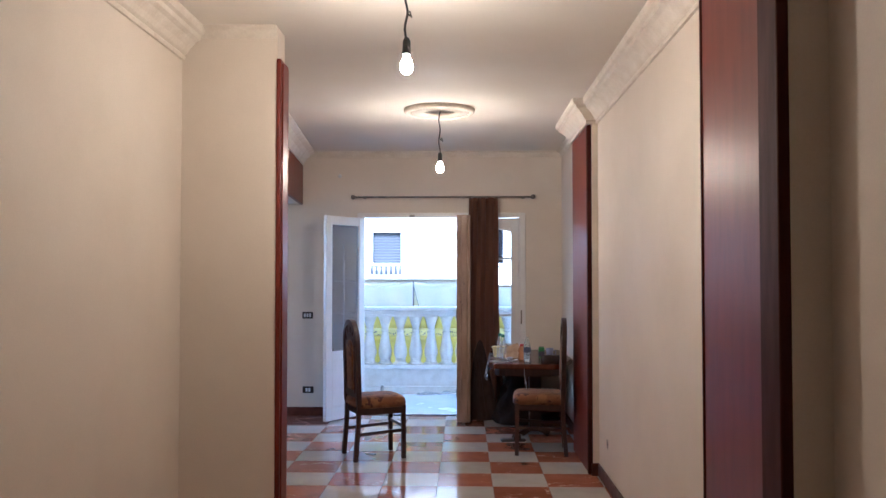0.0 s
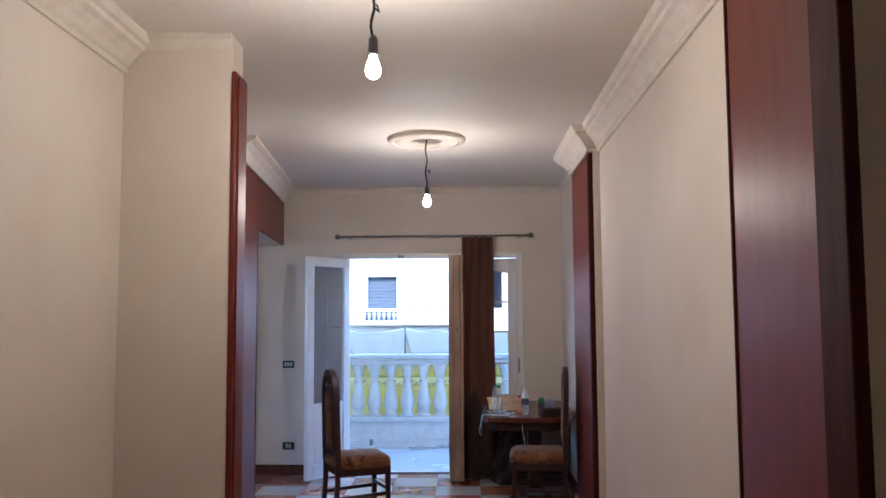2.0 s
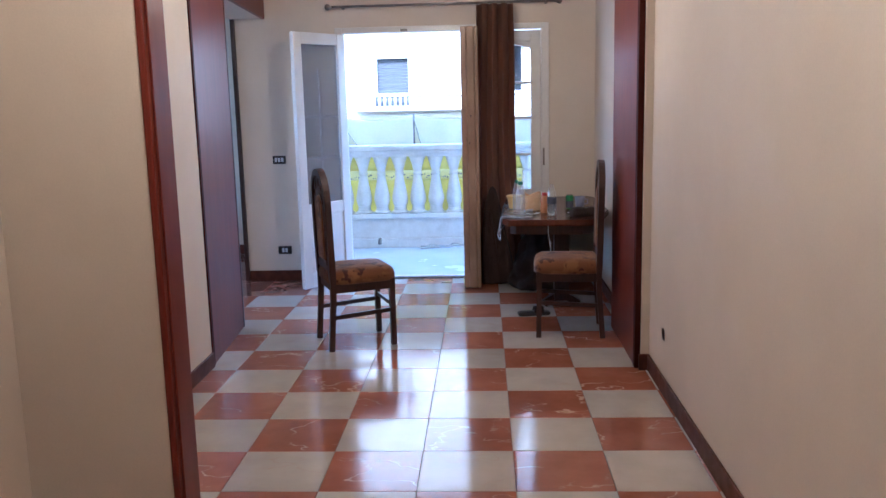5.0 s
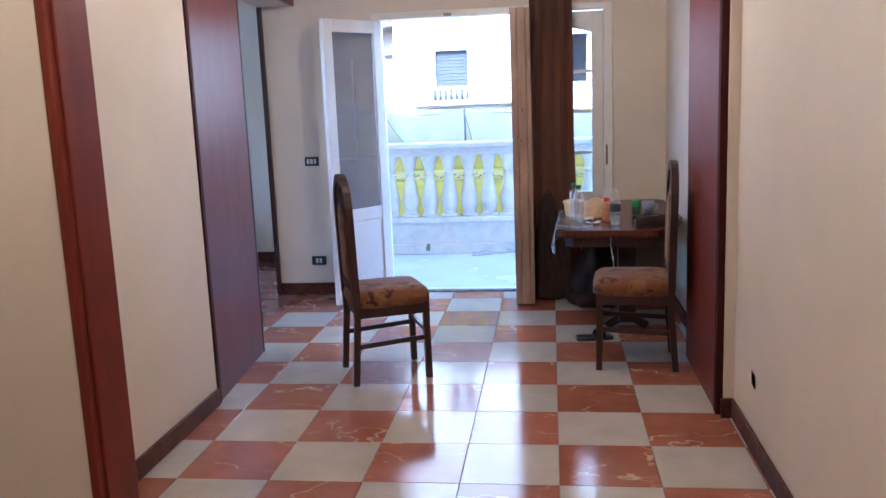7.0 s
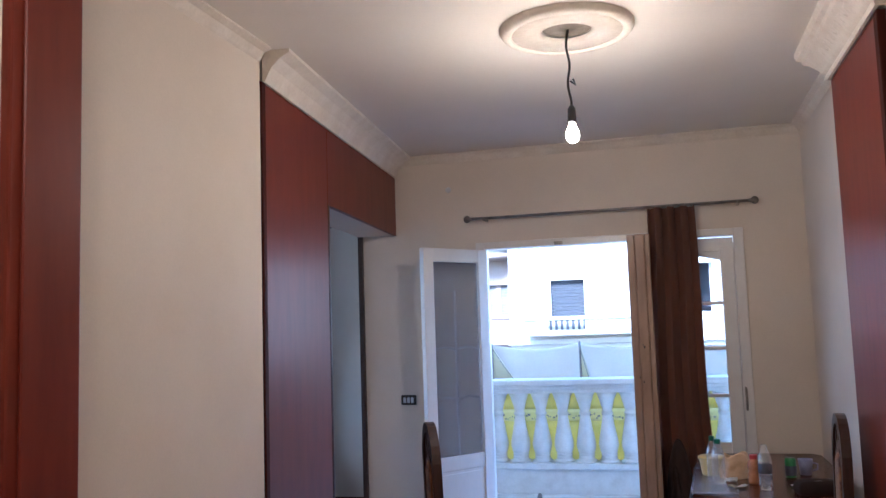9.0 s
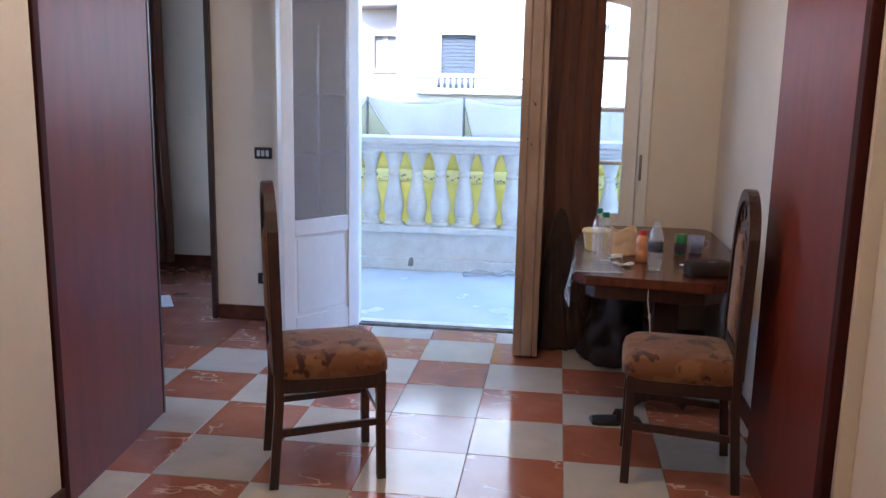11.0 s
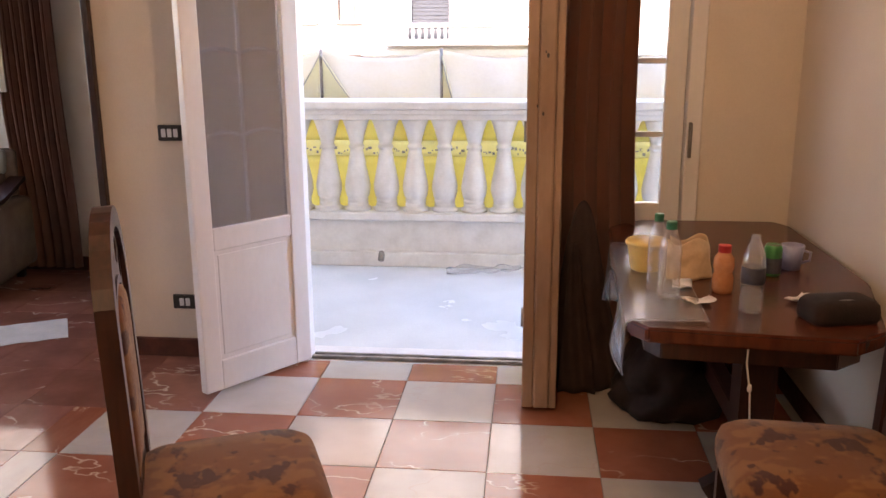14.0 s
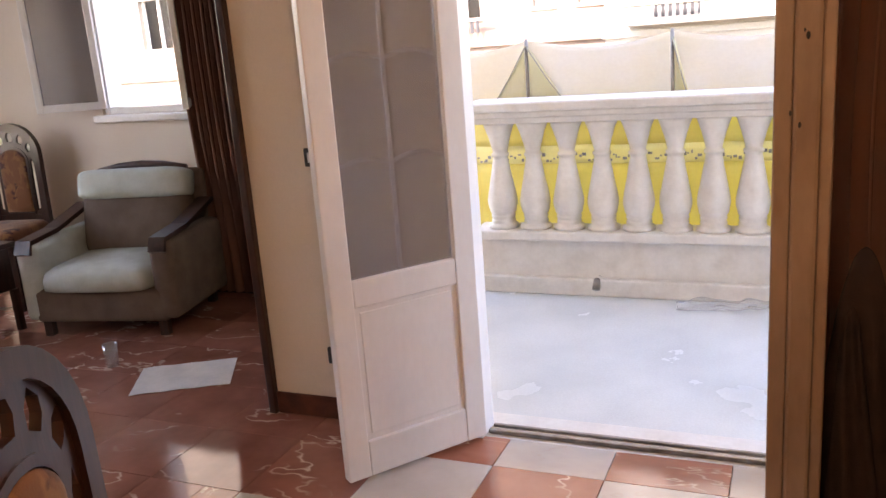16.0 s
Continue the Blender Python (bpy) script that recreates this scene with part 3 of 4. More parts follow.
for k in range(5):
    part("pole", sweep([(-1.534 + 0.845 * k, 10.80, 0.55), (-1.534 + 0.845 * k, 10.80, 1.44)], 0.011, 0.011, (1, 0, 0), 8), STEEL, tarp, "", True)
    for s in (-1, 1) if k == 0 else (1,):
        px, wide = -1.534 + 0.845 * k, 0.24 if k == 0 else 0.09
        part("corner_gusset", sheet(6, 6, lambda u, v: (px + s * (0.012 + wide * u * (1 - v)), 10.79 + 0.015 * u, 1.02 + 0.37 * v), 0.003), GUSSET, tarp, "yellow reinforced corner", True)
        part("hem", sweep([(px, 10.782, 1.40), (px + s * wide * 0.46, 10.79, 1.22), (px + s * wide * 1.05, 10.80, 1.02)], 0.006, 0.004, (0, 1, 0), 6), HEM, tarp)

# ---- street and houses opposite ----
built("ground", box(-400, 400, 11.5, 800, -4.3, -4.0), ASPHALT, "dark asphalt street", "road")


def house(name, x0, x1, y, z1, wall_m, label, openings, bands):
    h = thing(name, pose(0, y, 0), label, "building")
    xs = sorted({x0, x1, *[v for o in openings for v in o[:2]]})
    zs = sorted({-4.0, z1, *[v for o in openings for v in o[2:4]]})
    bm = bmesh.new()
    for a, b in zip(xs, xs[1:]):
        for c, d in zip(zs, zs[1:]):
            if not any(o[0] < (a + b) / 2 < o[1] and o[2] < (c + d) / 2 < o[3] for o in openings):
                cuboid(bm, a, b, 0, 0.3, c, d)
    cuboid(bm, x0, x1, 0.9, 8, -4.0, z1)
    part("wall", bm, wall_m, h)
    for z in bands:
        part("string_course", box(x0 - 0.05, x1 + 0.05, -0.10, 0.05, z, z + 0.14, 0.02), wall_m, h)
    for (a, b, c, d, kind) in openings:
        w = part("window_frame", box(a - 0.05, b + 0.05, -0.03, 0.06, c - 0.09, c, 0.01), wall_m, h)
        if kind in ("shutter", "blind"):
            bm = bmesh.new()
            n = max(6, int((d - c) / 0.07))
            for i in range(n):
                cuboid(bm, a, b, 0.10 + 0.01 * (i % 2), 0.14, c + (d - c) * i / n, c + (d - c) * (i + 0.92) / n)
            part("shutter", bm, SHUTTER if kind == "shutter" else BLIND, w, "closed grey slatted shutter")
        elif kind == "pair":
            for p, q in ((a, a + 0.36 * (b - a)), (b - 0.36 * (b - a), b)):
                bm = bmesh.new()
                for i in range(10):
                    cuboid(bm, p, q, 0.10 + 0.01 * (i % 2), 0.14, c + (d - c) * i / 10, c + (d - c) * (i + 0.9) / 10)
                part("shutter", bm, BLIND, w, "grey louvred shutter")
            part("centre_panel", box(a + 0.36 * (b - a), b - 0.36 * (b - a), 0.08, 0.16, c, d, 0.01), wall_m, w)
        else:
            m = (a + b) / 2
            part("pane", box(a, b, 0.22, 0.24, c, d), FROST, w, "dark glass")
            for p, q in ((a, a + 0.06), (m - 0.035, m + 0.035), (b - 0.06, b)):
                part("sash", box(p, q, 0.16, 0.23, c, d), WHITE, w)
        if kind in ("shutter", "rail"):
            for i in range(7):
                px = a + (b - a) * i / 6
                part("railing_bar", box(px - 0.03, px + 0.03, -0.22, -0.19, c - 0.30, c - 0.06), SHUTTER, w)
            part("railing_top", box(a - 0.3, b + 0.3, -0.24, -0.17, c - 0.06, c - 0.02), WHITE, w)
    return h


house("apartment_house", -3.42, 7.5, 22.0, 14.0, FACADE, "pale sunlit rendered apartment house across the street",
      [(-2.46, -1.70, 1.83, 2.66, "shutter"), (0.2, 1.1, 1.83, 2.9, "glass"), (2.6, 3.4, 1.83, 2.66, "shutter"), (-2.48, -1.72, 5.2, 6.2, "glass"), (0.2, 1.1, 5.1, 6.3, "rail"),
       (4.6, 5.5, 1.9, 3.1, "glass"), (-2.2, -1.2, -1.4, 0.0, "glass"), (0.6, 1.6, -1.4, 0.0, "glass")], (1.20, 4.1, 7.6))
ledge = thing("long_balcony", pose(0, 21.78, 0), "long white rendered balcony under the shuttered window", "balcony")
part("slab", box(-3.0, 0.1, -0.30, 0.23, 1.40, 1.50, 0.02), FACADE, ledge)
part("parapet", box(-3.0, -2.50, -0.30, -0.22, 1.50, 1.74, 0.01), FACADE, ledge)
part("parapet", box(-1.66, 0.1, -0.30, -0.22, 1.50, 1.74, 0.01), FACADE, ledge)
part("coping", box(-3.04, 0.14, -0.33, -0.19, 1.74, 1.79, 0.01), HEM, ledge)
house("corner_house", -9.5, -3.50, 22.8, 12.0, ROSY, "rosy rendered apartment house with paired windows",
      [(-4.10, -3.60, 1.92, 2.66, "pair"), (-5.02, -4.58, 1.92, 2.66, "pair"), (-6.9, -6.15, 1.80, 2.65, "rail"), (-4.35, -3.6, 5.0, 6.0, "glass"), (-5.6, -4.85, 5.0, 6.0, "glass"),
       (-4.35, -3.6, -1.2, 0.0, "glass"), (-6.0, -5.0, -1.2, 0.0, "glass"), (-8.4, -7.5, 1.80, 2.65, "glass")], (1.2, 3.6, 4.4))
rb = thing("round_balcony", pose(-4.0, 22.8, 3.25), "rounded rendered balcony on the corner house", "balcony")
part("slab", lathe([(0, 0), (0.52, 0), (0.56, 0.05), (0.56, 0.14), (0, 0.14)], 28), ROSY, rb, "", True)
part("parapet", lathe([(0.50, 0.14), (0.54, 0.14), (0.54, 0.62), (0.57, 0.64), (0.57, 0.70), (0.50, 0.70), (0.50, 0.14)], 28), FACADE, rb, "", True)
house("far_house", -24.0, -9.8, 23.5, 13.0, STONE, "beige rendered apartment house further along the street",
      [(-11.4, -10.5, 1.7, 2.9, "glass"), (-13.4, -12.5, 1.7, 2.9, "rail"), (-15.6, -14.6, 1.7, 2.9, "glass"), (-11.4, -10.5, 4.8, 6.0, "glass"), (-13.4, -12.5, 4.8, 6.0, "glass"),
       (-11.4, -10.5, -1.3, 0.0, "glass"), (-13.4, -12.5, -1.3, 0.0, "glass")], (0.9, 4.0))

# ---- balcony door ----
door = tagged(thing("door_1", pose(0, 8.61, 0), "white painted balcony door frame with open glazed leaves", "door"), kind="structure")
part("door_frame", box(-1.165, -1.10, -0.03, 0.10, 0, 2.195, 0.006, 2), WHITE, door)
part("door_frame", box(0.590, 0.655, -0.03, 0.10, 0, 2.195, 0.006, 2), WHITE, door)
part("door_frame", box(-1.10, 0.590, -0.03, 0.10, 2.145, 2.195, 0.006, 2), WHITE, door)
part("mullion", box(-0.045, 0.0, -0.005, 0.10, 0.012, 2.145, 0.005, 2), WHITE, door)
part("bolt", box(0.600, 0.614, -0.052, -0.030, 0.995, 1.145, 0.003), STEEL, door, "dark metal bolt")
part("catch", box(-0.60, -0.54, -0.045, -0.005, 2.15, 2.172, 0.004), STEEL, door)


def leaf(name, m, width, bars, pane, paint, label):
    """A door leaf hinged at its origin and running along +x."""
    lf = part(name, box(0, 0.085, -0.022, 0.022, 0.018, 2.138, 0.005, 2), paint, door, label)
    lf.matrix_basis = m
    w = width
    bm = box(w - 0.085, w, -0.022, 0.022, 0.018, 2.138, 0.005, 2)
    part("stile", bm, paint, lf)
    mid = 0.69 if bars else 0.635
    for z0, z1 in ((0.018, 0.15), (mid, mid + 0.095), (2.045, 2.138)):
        part("rail", box(0.085, w - 0.085, -0.021, 0.021, z0, z1, 0.004), paint, lf)
    part("lower_panel", box(0.080, w - 0.080, -0.009, 0.009, 0.145, mid + 0.005), paint, lf)
    bm = box(0.105, w - 0.105, -0.012, 0.012, 0.17, mid - 0.02, 0.003, 1)
    part("raised_field", bm, paint, lf)
    g = part("glass_pane", box(0.080, w - 0.080, -0.003, 0.003, mid + 0.09, 2.05), pane, lf)
    g.visible_shadow = False
    if bars:
        for z in (1.087, 1.40, 1.70):
            part("glazing_bar", box(0.085, w - 0.085, -0.016, 0.016, z - 0.012, z + 0.012, 0.003), paint, lf)
        arch = [(0.085, 2.045), (w - 0.085, 2.045), (w - 0.085, 1.985)] + [(w - 0.085 - (w - 0.17) * i / 10, 1.985 + 0.04 * math.sin(math.pi * i / 10)) for i in range(1, 10)] + [(0.085, 1.985)]
        part("arched_head", plate(arch, -0.018, 0.018), paint, lf)
    else:
        c = w / 2
        part("glazing_bar", box(c - 0.008, c + 0.008, -0.016, -0.008, mid + 0.095, 1.85), paint, lf)
        for z in (1.10, 1.44):
            pts = [(0.085 + (w - 0.17) * i / 12, -0.013, z + 0.022 * abs(math.sin(2 * math.pi * i / 12))) for i in range(13)]
            part("glazing_bar", sweep(pts, 0.004, 0.007, (0, 1, 0)), paint, lf)
    for z in (0.25, 1.10, 1.95):
        part("hinge", lathe([(0, -0.045), (0.009, -0.045), (0.009, 0.045), (0, 0.045)], 10), STEEL, lf, "", True, pose(-0.004, -0.026, z))
    return lf


LEFT = leaf("leaf", pose(-1.103, -0.012, 0, 0, 0, 234), 0.574, False, FROST, WHITE, "open white leaf with dusty glass")
part("bolt_plate", box(0.530, 0.560, -0.030, -0.021, 0.98, 1.14, 0.003), STEEL, LEFT)
RIGHT = leaf("leaf", pose(-0.062, -0.015, 0, 0, 0, 270), 0.475, True, GLASS, WORNSHADE, "open leaf with worn paint, shade tinted in, seen edge on")
part("meeting_stile", box(0.435, 0.480, 0.0225, 0.088, 0.016, 2.140, 0.010, 2), WORNSHADE, RIGHT)
part("meeting_stile", box(0.455, 0.474, 0.0885, 0.118, 0.016, 2.140, 0.006, 2), WORNSHADE, RIGHT)
for v, z, h in ((0.054, 1.432, 0.011), (0.018, 1.246, 0.008), (0.040, 1.217, 0.009), (0.046, 1.445, 0.006)):
    part("bolt_hole", lathe([(0, 0), (h * 0.55, 0), (h * 0.45, 0.002), (0, 0.0025)], 8), BLACK, RIGHT, "dark empty bolt hole", False, pose(0.4755 if v < 0.022 else 0.4805, v, z, 0, 90, 0) @ Matrix.Diagonal((1.6, 0.8, 1, 1)))
leaf("leaf", pose(0.002, 0.045, 0, 0, 0, 0), 0.586, True, GLASS, WHITE, "closed white leaf with four panes")


single("wall_patch", lathe([(0, 0), (0.022, 0), (0.018, 0.004), (0, 0.005)], 9), PAPER, pose(-1.36, 8.61, 2.60, 90, 0, 0), "small white filler patch on the cream wall", "patch")

# ---- salon windows ----
def window(name, m, w, h, mullions, label):
    o = tagged(thing(name, m, label, "window"), kind="structure")
    for a in ((0, 0.045, 0, h), (w - 0.045, w, 0, h), (0.045, w - 0.045, 0, 0.045), (0.045, w - 0.045, h - 0.045, h)):
        part("window_frame", box(a[0], a[1], 0.02, 0.10, a[2], a[3], 0.005), WHITE, o)
    for k in range(mullions):
        c = w * (k + 1) / (mullions + 1)
        part("mullion", box(c - 0.03, c + 0.03, 0.02, 0.10, 0.045, h - 0.045, 0.005), WHITE, o)
    part("window_sill", box(-0.05, w + 0.05, -0.045, 0.02, -0.045, 0.0, 0.008, 2), WHITE, o)
    return o


win = window("window_1", pose(-4.19, 10.10, 1.16), 0.74, 1.03, 0, "white salon window with its casement open inward")
cas = part("casement", box(0, 0.045, -0.018, 0.018, 0.04, 0.99, 0.004), WHITE, win, "open casement", m=pose(0.705, 0.01, 0, 0, 0, -55))
for a in ((0.40, 0.445, 0.04, 0.99), (0.045, 0.40, 0.04, 0.09), (0.045, 0.40, 0.94, 0.99)):
    part("casement_rail", box(a[0], a[1], -0.018, 0.018, a[2], a[3], 0.004), WHITE, cas)
part("casement_glass", box(0.045, 0.40, -0.003, 0.003, 0.09, 0.94), FROST, cas).visible_shadow = False
cas = part("casement", box(0, 0.045, -0.018, 0.018, 0.04, 0.99, 0.004), WHITE, win, "open casement", m=pose(0.035, 0.01, 0, 0, 0, -155))
for a in ((0.40, 0.445, 0.04, 0.99), (0.045, 0.40, 0.04, 0.09), (0.045, 0.40, 0.94, 0.99)):
    part("casement_rail", box(a[0], a[1], -0.018, 0.018, a[2], a[3], 0.004), WHITE, cas)
part("casement_glass", box(0.045, 0.40, -0.003, 0.003, 0.09, 0.94), FROST, cas).visible_shadow = False
# unseen side window, added so the salon gets light from the left
west = window("added_window", pose(-5.6, 6.6, 0.9, 0, 0, 90), 2.7, 1.45, 2, "unseen wide window added in the side wall to light the salon")
part("glass_pane", box(0.04, 2.66, 0.055, 0.061, 0.04, 1.41), GLASS, west).visible_shadow = False

# ---- lamps ----
def pendant(x, y, label, turn, drop, R):
    rose = thing("ceiling_rose", pose(x, y, TOP), "round moulded cream plaster ceiling rose", "ceiling rose", "ceiling roses")
    part("disc", lathe([(0.105, -0.012), (0.116, -0.026), (0.135, -0.022), (0.16, -0.020), (R - 0.05, -0.028), (R - 0.045, 0.0)], 56), PLASTER, rose, "", True)
    part("centre_recess", lathe([(0, -0.012), (0.03, -0.012), (0.045, -0.006), (0.106, -0.005)], 40), DARKPLASTER, rose, "darker recessed centre", True)
    part("rim", lathe([(R - 0.05, 0.0), (R - 0.05, -0.030), (R - 0.036, -0.038), (R - 0.024, -0.034), (R - 0.012, -0.032), (R - 0.004, -0.022), (R, -0.010), (R, 0.0)], 56), PLASTER, rose, "", True)
    lamp = thing("pendant_lamp", pose(x, y, TOP - 0.012), label, "lamp", "bare bulbs on cords")
    wig = [(0.006 * math.sin(turn + 9 * i / 10), 0.005 * math.cos(turn * 2 + 7 * i / 10), -drop * i / 14) for i in range(15)]
    part("cord", sweep(wig, 0.0055, 0.0055, (1, 0, 0), 8), BLACK, lamp, "", True)
    ex, ey, ez = wig[-1]
    part("cord_knot", sweep([(ex, ey, ez + 0.12), (ex + 0.022, ey, ez + 0.10), (ex + 0.012, ey + 0.01, ez + 0.13)], 0.004, 0.004, (0, 1, 0), 6), BLACK, lamp, "", True)
    part("lamp_holder", lathe([(0, 0.012), (0.010, 0.010), (0.017, -0.004), (0.019, -0.050), (0.021, -0.055), (0.021, -0.064), (0, -0.064)], 18), BLACK, lamp, "", True, pose(ex, ey, ez))
    part("bulb", lathe([(0, -0.062), (0.014, -0.064), (0.016, -0.078), (0.024, -0.095), (0.031, -0.115), (0.033, -0.132), (0.029, -0.150), (0.018, -0.163), (0, -0.168)], 22), BULB, lamp,
         "lit pear-shaped bulb", True, pose(ex, ey, ez - 0.010) @ Matrix.Diagonal((0.84, 0.84, 0.84, 1)))


pendant(-0.257, 3.11, "bare lit bulb hanging on a dark twisted cord", 0.4, 0.302, 0.306)
pendant(-0.205, 6.262, "bare lit bulb hanging on a dark twisted cord", 2.2, 0.346, 0.288)

# ---- switch and sockets ----
def wall_plate(name, m, label, w, keys):
    p = thing(name, m, label, "switch" if "switch" in name else "socket")
    part("plate", box(-w / 2, w / 2, -0.012, 0, -0.036, 0.036, 0.006, 2), BLACK, p)
    for i in range(keys):
        c = (i - (keys - 1) / 2) * w * 0.25
        part("key", box(c - w * 0.09, c + w * 0.09, -0.017, -0.012, -0.019, 0.019, 0.002), PAPER, p, "small white key")


wall_plate("light_switch", pose(-1.706, 8.61, 1.085), "brown triple light switch on the cream wall", 0.115, 3)
wall_plate("wall_socket", pose(-1.698, 8.61, 0.28), "brown double wall socket above the skirting", 0.12, 2)
wall_plate("wall_socket", pose(1.02, 5.58, 0.31, 0, 0, 90), "dark wall socket low on the cream wall", 0.085, 1)

# ---- curtain rod and curtains ----
rod = thing("curtain_rod", pose(0, 8.51, 2.36), "thin metal curtain rod with ball finials", "curtain rod")
part("rod", sweep([(-1.17, 0, 0), (0.70, 0, 0)], 0.010, 0.010, (0, 1, 0), 12), STEEL, rod, "", True)
for x in (-1.20, 0.73):
    part("finial", lathe([(0, -0.04), (0.012, -0.035), (0.012, -0.02), (0.024, -0.008), (0.027, 0.006), (0.02, 0.022), (0, 0.03)], 16), STEEL, rod, "", True, pose(x, 0, 0, 0, 90 if x > 0 else -90, 0))
for x in (-1.08, 0.63):
    part("bracket", box(x - 0.009, x + 0.009, -0.012, 0.10, -0.016, 0.006, 0.003), STEEL, rod)


def folds(x0, x1, x2, x3, z0, z1, y, n, deep):
    def f(u, v):
        top = 1 - v
        a, b = x0 + (x2 - x0) * top, x1 + (x3 - x1) * top
        x = a + (b - a) * u
        sway = 0.02 * math.sin(2.2 * v * 3.1 + 1.0) * (1 - v)
        d = deep * (0.75 + 0.25 * (1 - v))
        return (x + sway + 0.012 * math.sin(n * 6.283 * u * 2 + 2), y + d * math.sin(n * 6.283 * u + 0.7 * math.sin(3 * v)) + 0.010 * noise.noise((u * 9, v * 4, 0.3)), z0 + (z1 - z0) * v)
    return f


cur = thing("balcony_curtain", pose(0, 0, 0), "dark brown gathered curtain pulled beside the balcony door", "curtain")
part("drape", sheet(90, 44, folds(0.045, 0.345, -0.005, 0.385, 0.05, 2.345, 8.475, 3.6, 0.050), 0.004), CURTAIN, cur, "", True)
for i in range(8):
    part("ring", lathe([(0.013, -0.003), (0.018, -0.003), (0.018, 0.003), (0.013, 0.003), (0.013, -0.003)], 14), STEEL, cur, "", False, pose(0.06 + 0.039 * i, 8.51, 2.352, 0, 90, 0))
sal = thing("salon_curtain", pose(0, 0, 0), "long dark brown curtain beside the salon window", "curtain")
part("drape", sheet(80, 30, folds(-3.42, -3.02, -3.38, -3.00, 0.06, 2.56, 9.97, 6, 0.04), 0.004), CURTAIN, sal, "", True)
srod = thing("salon_curtain_rod", pose(0, 9.98, 2.57), "thin metal curtain rod above the salon window", "curtain rod")
part("rod", sweep([(-4.3, 0, 0), (-2.85, 0, 0)], 0.010, 0.010, (0, 1, 0), 10), STEEL, srod, "", True)
for x in (-4.2, -2.95):
    part("bracket", box(x - 0.009, x + 0.009, -0.012, 0.12, -0.016, 0.006, 0.003), STEEL, srod)


# ---- dining chairs ----
def pad(hx, hy, z0, z1, flat=0.8, n=18):
    """A stuffed cushion: superelliptic in plan, domed on top."""
    bm = bmesh.new()
    rings = []
    for k, (s, z) in enumerate(((0.93, z0), (1.0, z0 + 0.012), (1.0, z0 + (z1 - z0) * 0.45), (0.965, z0 + (z1 - z0) * 0.72), (0.86, z0 + (z1 - z0) * 0.9), (0.55, z1 - 0.003), (0.25, z1))):
        ring = []
        for i in range(n * 2):
            w = math.pi * i / n
            c, q = math.cos(w), math.sin(w)
            ring.append(bm.verts.new((hx * s * math.copysign(abs(c) ** 0.32, c), hy * s * math.copysign(abs(q) ** 0.32, q), z)))
        rings.append(ring)
    for r, t in zip(rings, rings[1:]):
        for i in range(len(r)):
            j = (i + 1) % len(r)
            bm.faces.new((r[i], r[j], t[j], t[i]))
    bm.faces.new(rings[0][::-1])
    bm.faces.new(rings[-1])
    return bm


def arch_pts(half, z0, spring, rise, n=16):
    up = [(0, -half, z0 + (spring - z0) * i / 4) for i in range(5)]
    top = [(0, -half * math.cos(math.pi * i / n), spring + rise * math.sin(math.pi * i / n)) for i in range(1, n)]
    down = [(0, half, spring + (z0 - spring) * i / 4) for i in range(5)]
    return up + top + down


def pierced(outline, holes, half):
    """A board in the y-z plane with holes cut through it."""
    bm, edges = bmesh.new(), []
    for loop in [outline] + holes:
        vs = [bm.verts.new((-half, y, z)) for y, z in loop]
        edges += [bm.edges.new((vs[i], vs[(i + 1) % len(vs)])) for i in range(len(vs))]
    bmesh.ops.triangle_fill(bm, use_beauty=True, edges=edges)
    made = bmesh.ops.extrude_face_region(bm, geom=list(bm.faces))
    bmesh.ops.translate(bm, vec=(2 * half, 0, 0), verts=[v for v in made["geom"] if isinstance(v, bmesh.types.BMVert)])
    bmesh.ops.recalc_face_normals(bm, faces=bm.faces)
    return bm


def stuffed(outline, x0, x1):
    """A domed cushion face over an outline in the y-z plane."""
    bm = bmesh.new()
    cy, cz = sum(p[0] for p in outline) / len(outline), sum(p[1] for p in outline) / len(outline)
    rings = [[bm.verts.new((x0 + (x1 - x0) * d, cy + (y - cy) * q, cz + (z - cz) * q)) for y, z in outline] for q, d in ((1, 0), (0.97, 0.45), (0.88, 0.75), (0.6, 0.95), (0.2, 1))]
    for r, t in zip(rings, rings[1:]):
        for i in range(len(r)):
            j = (i + 1) % len(r)
            bm.faces.new((r[i], r[j], t[j], t[i]))
    bm.faces.new(rings[-1])
    bmesh.ops.recalc_face_normals(bm, faces=bm.faces)
    return bm


